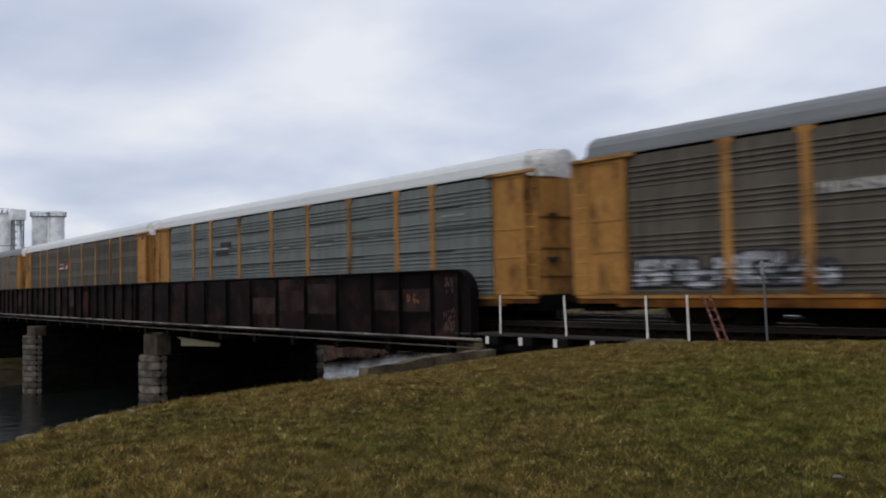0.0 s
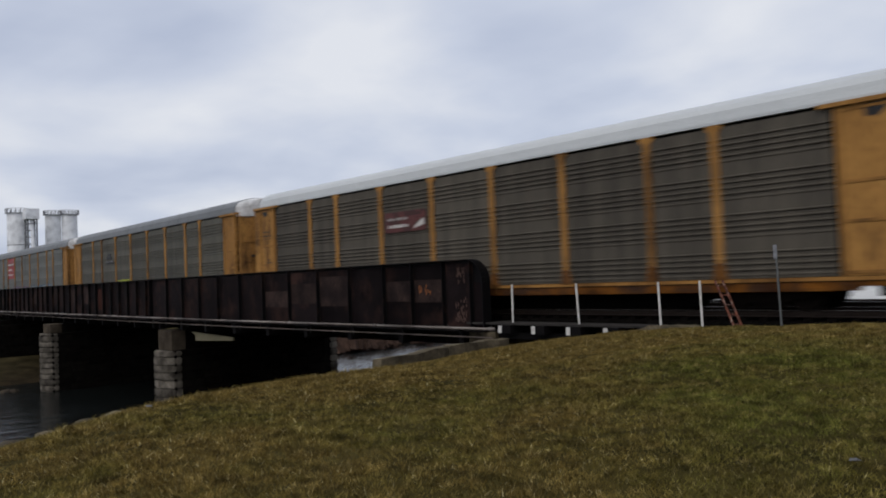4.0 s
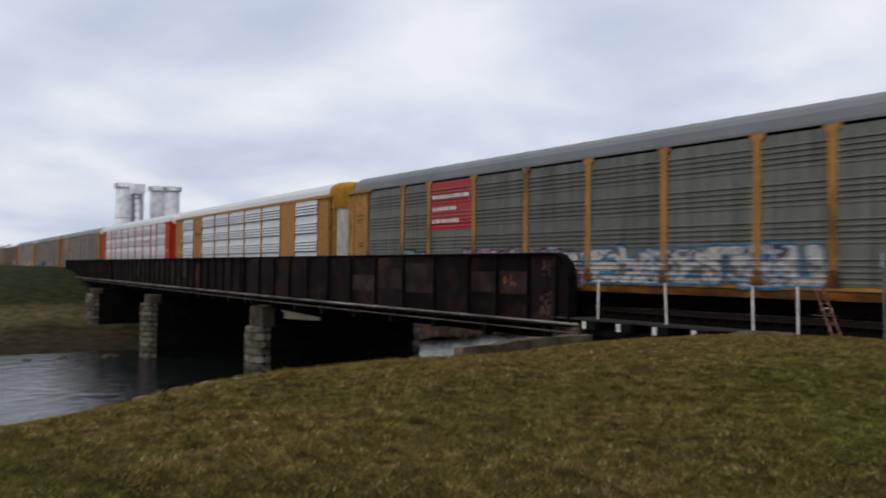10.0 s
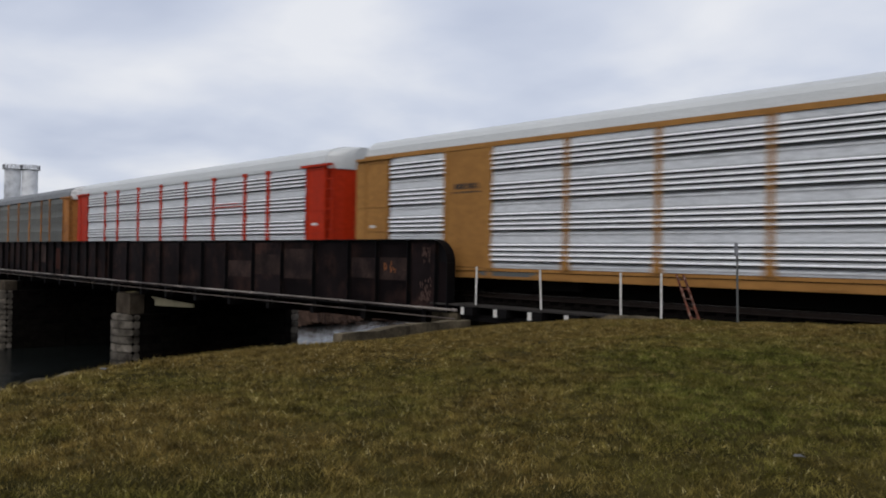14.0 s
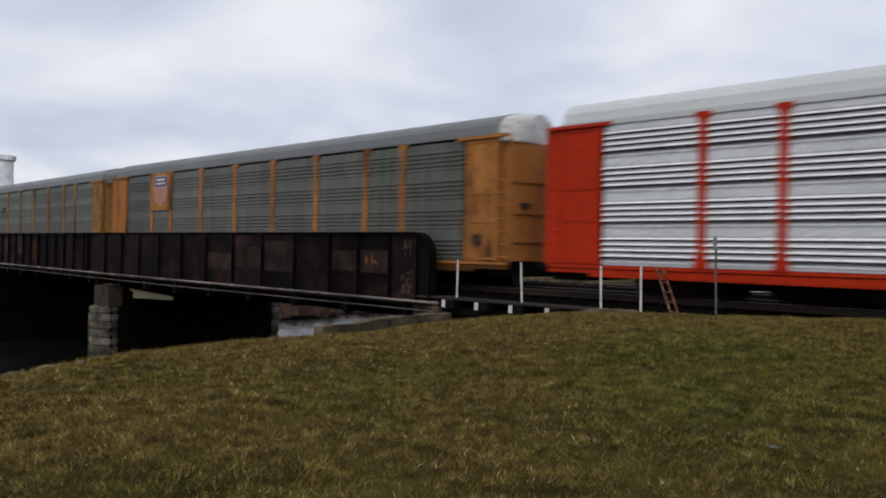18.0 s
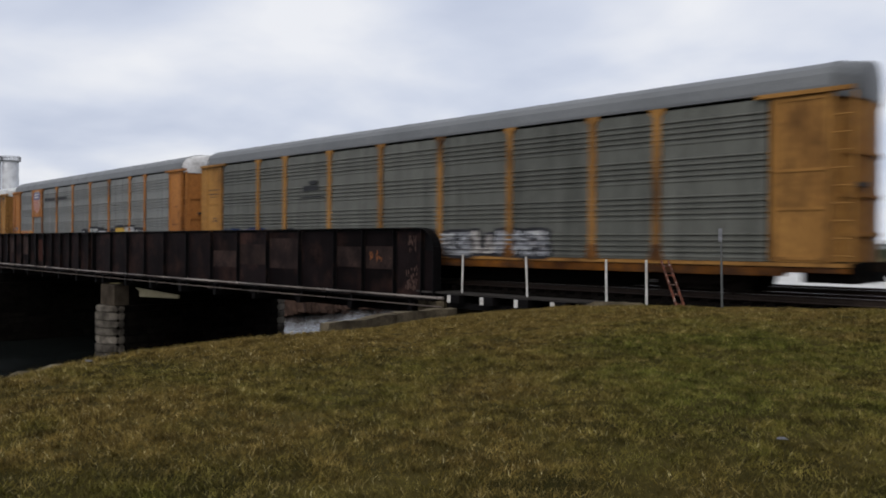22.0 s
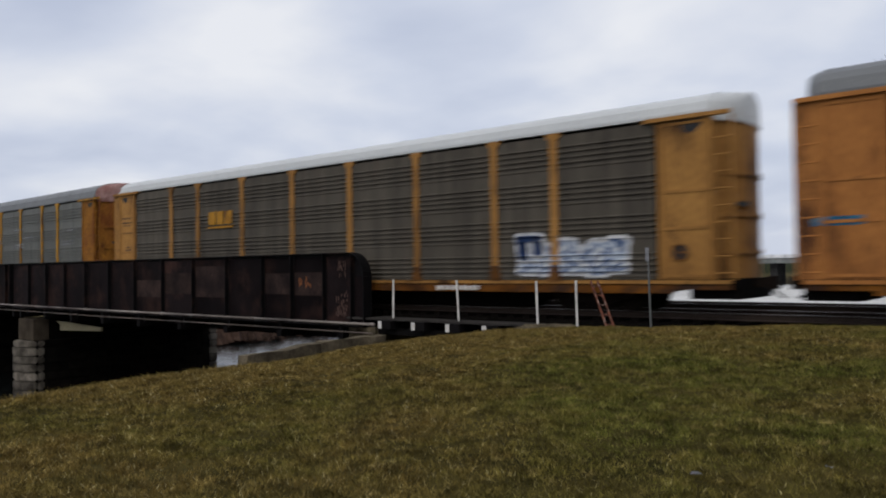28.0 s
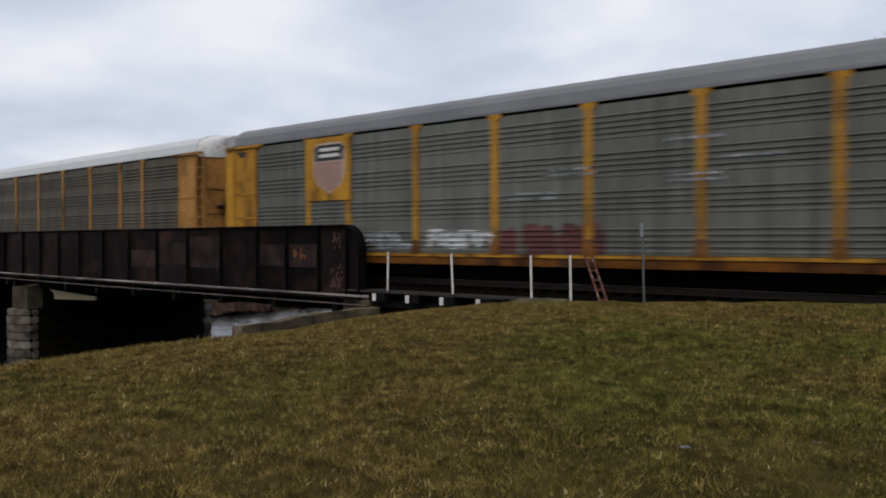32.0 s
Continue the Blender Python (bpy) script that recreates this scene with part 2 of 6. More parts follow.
def grass_material():
    """Turf: straw, olive and brown blades, greener in broad patches."""
    m = bpy.data.materials.new("grass_blade")
    m.use_nodes = True
    nodes, links = m.node_tree.nodes, m.node_tree.links
    bsdf = nodes["Principled BSDF"]
    isl = nodes.new("ShaderNodeNewGeometry").outputs["Random Per Island"]
    def ramp_of(stops):
        r = nodes.new("ShaderNodeValToRGB")
        while len(r.color_ramp.elements) < len(stops):
            r.color_ramp.elements.new(0.5)
        for e, (p, c) in zip(r.color_ramp.elements, stops):
            e.position, e.color = p, (*c, 1)
        links.new(isl, r.inputs[0])
        return r.outputs[0]
    dry = ramp_of([(0.0, (0.066, 0.044, 0.012)), (0.5, (0.116, 0.080, 0.021)), (0.9, (0.165, 0.117, 0.034)), (0.97, (0.27, 0.205, 0.085)), (1.0, (0.44, 0.38, 0.21))])
    green = ramp_of([(0.0, (0.046, 0.048, 0.008)), (0.5, (0.078, 0.080, 0.014)), (0.9, (0.112, 0.106, 0.024)), (1.0, (0.20, 0.175, 0.06))])
    co = nodes.new("ShaderNodeTexCoord")
    n = nodes.new("ShaderNodeTexNoise")
    n.inputs["Scale"].default_value, n.inputs["Detail"].default_value, n.inputs["Roughness"].default_value = 0.33, 6, 0.68
    links.new(co.outputs["Object"], n.inputs["Vector"])
    mr = nodes.new("ShaderNodeMapRange")
    mr.inputs[1].default_value, mr.inputs[2].default_value = 0.40, 0.64
    sep = nodes.new("ShaderNodeSeparateXYZ")
    links.new(co.outputs["Object"], sep.inputs[0])
    lean = nodes.new("ShaderNodeMath")
    lean.operation, lean.inputs[1].default_value = "MULTIPLY_ADD", 0.016
    lean.inputs[2].default_value = 0.075
    links.new(sep.outputs[0], lean.inputs[0])
    both = nodes.new("ShaderNodeMath")
    both.operation = "ADD"
    links.new(n.outputs[0], both.inputs[0])
    links.new(lean.outputs[0], both.inputs[1])
    away = nodes.new("ShaderNodeVectorMath")
    away.operation, away.inputs[1].default_value = "DISTANCE", (-4.6, 9.6, -0.3)
    links.new(co.outputs["Object"], away.inputs[0])
    lush = nodes.new("ShaderNodeMapRange")
    lush.inputs[1].default_value, lush.inputs[2].default_value, lush.inputs[3].default_value, lush.inputs[4].default_value = 5.5, 0.8, -0.02, 0.06
    links.new(away.outputs["Value"], lush.inputs[0])
    richer = nodes.new("ShaderNodeMath")
    richer.operation = "ADD"
    links.new(both.outputs[0], richer.inputs[0])
    links.new(lush.outputs[0], richer.inputs[1])
    links.new(richer.outputs[0], mr.inputs[0])
    mix = nodes.new("ShaderNodeMix")
    mix.data_type = "RGBA"
    links.new(mr.outputs[0], mix.inputs[0])
    links.new(dry, mix.inputs[6])
    links.new(green, mix.inputs[7])
    clump = nodes.new("ShaderNodeTexNoise")
    clump.inputs["Scale"].default_value, clump.inputs["Detail"].default_value, clump.inputs["Roughness"].default_value = 4.2, 6, 0.75
    links.new(co.outputs["Object"], clump.inputs["Vector"])
    level = nodes.new("ShaderNodeMapRange")
    level.inputs[1].default_value, level.inputs[2].default_value, level.inputs[3].default_value, level.inputs[4].default_value = 0.36, 0.64, 0.42, 1.90
    links.new(clump.outputs[0], level.inputs[0])
    worn = nodes.new("ShaderNodeMix")
    worn.data_type, worn.blend_type = "RGBA", "MULTIPLY"
    worn.inputs[0].default_value = 1.0
    straw = nodes.new("ShaderNodeTexNoise")
    straw.inputs["Scale"].default_value, straw.inputs["Detail"].default_value = 5.5, 4
    links.new(co.outputs["Object"], straw.inputs["Vector"])
    bleached = nodes.new("ShaderNodeMapRange")
    bleached.inputs[1].default_value, bleached.inputs[2].default_value, bleached.inputs[4].default_value = 0.60, 0.72, 0.8
    links.new(straw.outputs[0], bleached.inputs[0])
    wisp = nodes.new("ShaderNodeMix")
    wisp.data_type = "RGBA"
    wisp.inputs[7].default_value = (0.245, 0.185, 0.065, 1)
    links.new(bleached.outputs[0], wisp.inputs[0])
    links.new(mix.outputs[2], wisp.inputs[6])
    links.new(wisp.outputs[2], worn.inputs[6])
    links.new(level.outputs[0], worn.inputs[7])
    links.new(worn.outputs[2], bsdf.inputs["Base Color"])
    bsdf.inputs["Roughness"].default_value = 0.8
    bsdf.inputs["Specular IOR Level"].default_value = 0.06
    return m


M["grass"] = grass_material()


def tint_far_bank(m):
    """Across the river: brown brush by the water, a strip of dry grass, dark turf above."""
    nodes, links = m.node_tree.nodes, m.node_tree.links
    bsdf = nodes["Principled BSDF"]
    plain = bsdf.inputs["Base Color"].links[0].from_socket
    co, sep = nodes.new("ShaderNodeTexCoord"), nodes.new("ShaderNodeSeparateXYZ")
    links.new(co.outputs["Object"], sep.inputs[0])
    n = nodes.new("ShaderNodeTexNoise")
    n.inputs["Scale"].default_value, n.inputs["Detail"].default_value = 0.12, 5
    links.new(co.outputs["Object"], n.inputs["Vector"])
    add = nodes.new("ShaderNodeMath")
    add.operation, add.inputs[1].default_value = "MULTIPLY_ADD", 9.0
    links.new(n.outputs[0], add.inputs[0])
    links.new(sep.outputs[0], add.inputs[2])
    span = nodes.new("ShaderNodeMapRange")
    span.inputs[1].default_value, span.inputs[2].default_value = -110.0, -50.0
    links.new(add.outputs[0], span.inputs[0])
    ramp = nodes.new("ShaderNodeValToRGB")
    stops = [(0.0, (0.020, 0.023, 0.009)), (0.36, (0.020, 0.023, 0.009)), (0.42, (0.060, 0.050, 0.022)), (0.50, (0.066, 0.054, 0.026)), (0.56, (0.030, 0.024, 0.012)), (0.78, (0.022, 0.015, 0.009))]
    while len(ramp.color_ramp.elements) < len(stops):
        ramp.color_ramp.elements.new(0.5)
    for e, (p, c) in zip(ramp.color_ramp.elements, stops):
        e.position, e.color = p, (*c, 1)
    links.new(span.outputs[0], ramp.inputs[0])
    g = nodes.new("ShaderNodeMix")
    g.data_type, g.blend_type = "RGBA", "MULTIPLY"
    g.inputs[0].default_value = 1.0
    n2 = nodes.new("ShaderNodeTexNoise")
    n2.inputs["Scale"].default_value, n2.inputs["Detail"].default_value = 0.9, 6
    links.new(co.outputs["Object"], n2.inputs["Vector"])
    k = nodes.new("ShaderNodeMapRange")
    k.inputs[1].default_value, k.inputs[2].default_value, k.inputs[3].default_value, k.inputs[4].default_value = 0.3, 0.7, 0.5, 1.5
    links.new(n2.outputs[0], k.inputs[0])
    links.new(ramp.outputs[0], g.inputs[6])
    links.new(k.outputs[0], g.inputs[7])
    where = nodes.new("ShaderNodeMapRange")
    where.inputs[1].default_value, where.inputs[2].default_value = -58.0, -62.0
    links.new(sep.outputs[0], where.inputs[0])
    mix = nodes.new("ShaderNodeMix")
    mix.data_type = "RGBA"
    links.new(where.outputs[0], mix.inputs[0])
    links.new(plain, mix.inputs[6])
    links.new(g.outputs[2], mix.inputs[7])
    links.new(mix.outputs[2], bsdf.inputs["Base Color"])


tint_far_bank(M["soil"])

# ---- building helpers ----
def box(bm, x0, x1, y0, y1, z0, z1):
    v = [bm.verts.new(p) for p in ((x0, y0, z0), (x1, y0, z0), (x1, y1, z0), (x0, y1, z0), (x0, y0, z1), (x1, y0, z1), (x1, y1, z1), (x0, y1, z1))]
    for q in ((3, 2, 1, 0), (4, 5, 6, 7), (0, 1, 5, 4), (1, 2, 6, 5), (2, 3, 7, 6), (3, 0, 4, 7)):
        bm.faces.new([v[i] for i in q])


def bevelled(bm, w=0.01):
    bmesh.ops.bevel(bm, geom=bm.edges[:], offset=w, segments=1, affect="EDGES")


def tube(bm, a, b, r, n=10, r2=None):
    a, b = Vector(a), Vector(b)
    q = (b - a).to_track_quat("Z", "Y").to_matrix()
    rings = []
    for p, rad in ((a, r), (b, r if r2 is None else r2)):
        rings.append([bm.verts.new(p + q @ Vector((rad * math.cos(2 * math.pi * i / n), rad * math.sin(2 * math.pi * i / n), 0))) for i in range(n)])
    for i in range(n):
        bm.faces.new((rings[0][i], rings[0][(i + 1) % n], rings[1][(i + 1) % n], rings[1][i]))
    bm.faces.new(rings[0][::-1])
    bm.faces.new(rings[1])


def prism(bm, outline, y0, y1):
    """A plate in the x-z plane with that outline, from y0 to y1."""
    a = [bm.verts.new((x, y0, z)) for x, z in outline]
    b = [bm.verts.new((x, y1, z)) for x, z in outline]
    n = len(outline)
    bm.faces.new(a)
    bm.faces.new(b[::-1])
    for i in range(n):
        bm.faces.new((a[(i + 1) % n], a[i], b[i], b[(i + 1) % n]))


def prism_z(bm, outline, z0, z1):
    """A plate lying flat with that outline, from z0 to z1."""
    a = [bm.verts.new((x, y, z0)) for x, y in outline]
    b = [bm.verts.new((x, y, z1)) for x, y in outline]
    n = len(outline)
    bm.faces.new(a[::-1])
    bm.faces.new(b)
    for i in range(n):
        bm.faces.new((a[i], a[(i + 1) % n], b[(i + 1) % n], b[i]))


def swung(things):
    """Lay parts that were built straight along the bent line."""
    for root in things:
        for ob in root.children_recursive:
            if ob.type == "MESH":
                for v in ob.data.vertices:
                    v.co.y += swing(v.co.x)


def data_of(bm, name, material, smooth=False):
    bmesh.ops.recalc_face_normals(bm, faces=bm.faces[:])
    me = bpy.data.meshes.new(name)
    bm.to_mesh(me)
    bm.free()
    me.materials.append(material)
    if smooth:
        me.polygons.foreach_set("use_smooth", [True] * len(me.polygons))
    return me


def part(name, bm, material, parent=None, label="", smooth=False):
    ob = new(name, bm if isinstance(bm, bpy.types.Mesh) else data_of(bm, name, material, smooth))
    if parent:
        ob.parent = parent
    if label:
        ob["label"] = label
    return ob


def thing(name, label, category, group="", kind="", at=None):
    ob = new(name)
    ob.empty_display_size = 0.2
    if at is not None:
        ob.matrix_basis = at
    return tagged(ob, label, category, group, kind)


def brick_box(x0, x1, y0, y1, z0, z1, name, material, parent):
    bm = bmesh.new()
    box(bm, x0, x1, y0, y1, z0, z1)
    return part(name, bm, material, parent)


# ---- ground, river ----
WATER_Z = -6.3


def smooth(a, b, v):
    v = min(max((v - a) / (b - a), 0), 1)
    return v * v * (3 - 2 * v)


def edge_x(y):
    """Where the bank begins to fall towards the river."""
    return -11.0 - 0.6 * smooth(3, 14, y) + 0.35 * math.sin(y * 0.35) + 2.7 * smooth(5.5, -0.5, y)


def ground_z(x, y):
    edge = edge_x(y)
    top = -0.44 + 0.42 * smooth(4, 16.5, y) * smooth(-13, -4, x) - 0.05 * smooth(3, -4, y)
    top += 0.05 * math.sin(x * 0.9 + 1) * math.sin(y * 0.7) * smooth(60, 20, abs(x))
    top += 0.035 * (noise.noise(Vector((x * 0.8, y * 0.8, 0))) + 0.5 * noise.noise(Vector((x * 2.1, y * 2.1, 3)))) * smooth(30, 15, abs(x))
    top -= 0.13 * math.exp(-((x + 12.6) / 1.6) ** 2 - ((y - 10.8) / 2.2) ** 2)
    if y > 16.6:
        top = top * (1 - smooth(16.6, 18.0, y)) - (0.42 + 0.45 * smooth(-10.5, -12.5, x)) * smooth(16.6, 18.0, y)
    if y > 23:
        top -= 1.3 * smooth(23, 32, y)
    near = top - smooth(edge, edge - 4.5, x) * 1.1 - smooth(edge - 2, -33, x) * 6.3
    far = -7.5 + 7.4 * smooth(-66, -117, x) + 0.9 * smooth(-66.5, -69, x)
    return max(near, far, -8.0) if x < -40 else max(near, -8.0)


def grid_axis(stops):
    out = []
    for a, b, step in stops:
        n = max(1, round((b - a) / step))
        out += [a + (b - a) * i / n for i in range(n)]
    return out + [stops[-1][1]]


xs = grid_axis([(-1500, -300, 200), (-300, -110, 19), (-110, -60, 2.0), (-60, -16, 1.1), (-16, 8, 0.4), (8, 40, 2), (40, 300, 26), (300, 1500, 200)])
ys = grid_axis([(-900, -100, 160), (-100, -6, 7), (-6, 21, 0.35), (21, 40, 1.9), (40, 200, 16), (200, 1500, 260)])
verts = [(x, y, ground_z(x, y)) for y in ys for x in xs]
nx = len(xs)
faces = [(j * nx + i, j * nx + i + 1, (j + 1) * nx + i + 1, (j + 1) * nx + i) for j in range(len(ys) - 1) for i in range(nx - 1)]
me = bpy.data.meshes.new("ground")
me.from_pydata(verts, [], faces)
me.materials.append(M["soil"])
me.polygons.foreach_set("use_smooth", [True] * len(me.polygons))
ground = tagged(new("ground", me), "grassy river bank with dry brown and green turf", "ground", kind="structure")

bm = bmesh.new()
box(bm, -75, -20, -600, 900, WATER_Z - 0.4, WATER_Z)
water = tagged(part("water", bm, M["water"]), "grey rippled river water under the bridge", "river", kind="structure")


bm = bmesh.new()
prism_z(bm, [(-24, 33), (90, 31), (90, 76), (-24, 74)], -6.5, -0.85)
tagged(part("gravel_lot", bm, M["pale"]), "pale gravel lot beyond the tracks", "gravel", kind="structure")


def patches(px, py, cell, seed):
    """Soft random patches of that size, 0 to 1, at the places given."""
    table = np.random.default_rng(seed).uniform(0, 1, (256, 256))
    u, v = px / cell, py / cell
    i, j = np.floor(u).astype(int), np.floor(v).astype(int)
    fu, fv = u - i, v - j
    fu, fv = fu * fu * (3 - 2 * fu), fv * fv * (3 - 2 * fv)
    def at(a, c):
        return table[a % 256, c % 256]
    return (at(i, j) * (1 - fu) + at(i + 1, j) * fu) * (1 - fv) + (at(i, j + 1) * (1 - fu) + at(i + 1, j + 1) * fu) * fv


def grass_field(name, n, x0, x1, y0, y1, hmin, hmax, width, seed, label, skip=None, edge=None):
    rng = np.random.default_rng(seed)
    px, py = rng.uniform(x0, x1, n), rng.uniform(y0, y1, n)
    dist = np.hypot(px, py)
    keep = rng.uniform(0, 1, n) < np.clip(1.2 - dist / 24, 0.35, 1)
    if skip:
        keep &= ~((px > skip[0]) & (px < skip[1]) & (py > skip[2]) & (py < skip[3]))
    if edge:
        rim = np.array([edge_x(v) for v in py])
        keep &= (px > rim - edge) & (px < rim + 0.3)
    fine, broad = patches(px, py, 0.13, seed), patches(px, py, 0.55, seed + 50)
    keep &= rng.uniform(0, 1, n) < np.clip(0.12 + 1.1 * fine + 0.55 * broad, 0.2, 1)
    px, py, dist, fine, broad = px[keep], py[keep], dist[keep], fine[keep], broad[keep]
    n = len(px)
    pz = np.array([ground_z(a, b) for a, b in zip(px, py)])
    ang = rng.uniform(0, 2 * math.pi, n)
    hh = rng.uniform(hmin, hmax, n) * (0.55 + 0.7 * fine + 0.5 * broad)
    lean = rng.uniform(0.4, 1.9, n) * hh
    la = 9.0 * patches(px, py, 0.21, seed + 90) + rng.normal(0, 1.5, n)
    w = width * rng.uniform(0.6, 1.6, n) * (1 + dist / 4)
    v = np.empty((n, 3, 3))
    v[:, 0] = np.stack([px - w * np.cos(ang), py - w * np.sin(ang), pz - 0.01], 1)
    v[:, 1] = np.stack([px + w * np.cos(ang), py + w * np.sin(ang), pz - 0.01], 1)
    v[:, 2] = np.stack([px + lean * np.cos(la), py + lean * np.sin(la), pz + hh], 1)
    mesh = bpy.data.meshes.new(name)
    mesh.vertices.add(3 * n)
    mesh.vertices.foreach_set("co", v.reshape(-1))
    mesh.loops.add(3 * n)
    mesh.loops.foreach_set("vertex_index", np.arange(3 * n, dtype=np.int32))
    mesh.polygons.add(n)
    mesh.polygons.foreach_set("loop_start", np.arange(0, 3 * n, 3, dtype=np.int32))
    mesh.update(calc_edges=True)
    mesh.materials.append(M["grass"])
    return tagged(new(name, mesh), label, "grass", kind="stuff")


grass_field("grass", 1500000, -14.5, 3.5, -0.5, 17.6, 0.012, 0.045, 0.0014, 5, "short dry brown and green grass on the bank")
grass_field("grass", 260000, -20, 16, -14, 17.6, 0.015, 0.05, 0.003, 6, "short grass further along the bank", skip=(-14.5, 3.5, -0.5, 17.6))
grass_field("weeds", 40000, -14.5, -8.0, 3.0, 9.2, 0.03, 0.08, 0.0014, 7, "tall dry weeds along the bank's edge", edge=1.6)

rng = random.Random(77)
for k in range(46):
    y = 2.6 + 6.6 * rng.random()
    s = rng.uniform(0.10, 0.30) * (1.6 if k % 11 == 0 else 1)
    x = edge_x(y) - rng.uniform(1.5, 4.6)
    bm = bmesh.new()
    bmesh.ops.create_icosphere(bm, subdivisions=2, radius=s)
    for v in bm.verts:
        v.co *= 1 + 0.3 * noise.noise(v.co * (1.1 / s) + Vector((k, 0, 0)))
        v.co.z *= 0.45
    ob = part("bank_stone", bm, M["concrete"])
    ob.matrix_basis = pose(x, y, ground_z(x, y) + 0.12 * s, 0, 0, rng.uniform(0, 180))
    tagged(ob, "flat grey broken stone on the bank above the river", "stone", "bank stones")

# ---- track ----
bm = bmesh.new()
for a, b, shoulder in ((-11.3, 320.0, 3.2), (-17.2, -11.31, 1.75), (-460.0, -115.5, 3.2)):
    prof = [(RAIL_Y - shoulder, -0.75), (RAIL_Y - 1.6, -0.24), (RAIL_Y + 5.9, -0.24), (RAIL_Y + 8.0, -1.1)]
    va = [bm.verts.new((a, y + swing(a), z)) for y, z in prof]
    vb = [bm.verts.new((b, y + swing(b), z)) for y, z in prof]
    bm.faces.new(va)
    bm.faces.new(vb[::-1])
    for i in range(4):
        bm.faces.new((va[i], va[(i + 1) % 4], vb[(i + 1) % 4], vb[i]))
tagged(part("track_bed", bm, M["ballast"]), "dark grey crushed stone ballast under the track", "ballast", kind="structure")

def lay_track(yc, tie_from, ties):
    track = thing("railway_track", "polished steel rails on dark creosoted timber ties", "track", "railway tracks")
    for side in (-1, 1):
        bm = bmesh.new()
        y = yc + side * 0.7525
        prof = [(-0.07, -0.17), (0.07, -0.17), (0.07, -0.155), (0.01, -0.14), (0.01, -0.045), (0.036, -0.03), (0.036, -0.004), (0.028, 0), (-0.028, 0), (-0.036, -0.004), (-0.036, -0.03), (-0.01, -0.045), (-0.01, -0.14), (-0.07, -0.155)]
        rings = [[bm.verts.new((x, y + a + swing(x), z)) for a, z in prof] for x in (-460, BEND_X, 320)]
        for va, vb in zip(rings[:-1], rings[1:]):
            for i in range(len(prof)):
                bm.faces.new((va[i], va[(i + 1) % len(prof)], vb[(i + 1) % len(prof)], vb[i]))
        rail = part("rail", bm, M["rail"], track)
        bm = bmesh.new()
        for xa, xb in ((-460, BEND_X), (BEND_X, 320)):
            prism_z(bm, [(xa, y - 0.026 + swing(xa)), (xb, y - 0.026 + swing(xb)), (xb, y + 0.026 + swing(xb)), (xa, y + 0.026 + swing(xa))], 0.0005, 0.003)
        part("rail_head", bm, M["railtop"], rail, "polished running surface")
    for i in range(ties):
        ob = new("tie", tie_mesh)
        ob.parent = track
        ob.location = (tie_from + i * 0.55, yc + swing(tie_from + i * 0.55), 0)


bm = bmesh.new()
box(bm, -0.115, 0.115, -1.3, 1.3, -0.36, -0.171)
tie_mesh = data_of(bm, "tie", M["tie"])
lay_track(RAIL_Y, -42, 90)
lay_track(RAIL_Y + 4.3, -20, 50)

# ---- bridge ----
G_Y = 18.15             # outer face of the near girder's web
bridge = thing("plate_girder_bridge", "black riveted plate girder railway bridge with rusty streaks", "bridge")


rivet_rng = random.Random(17)


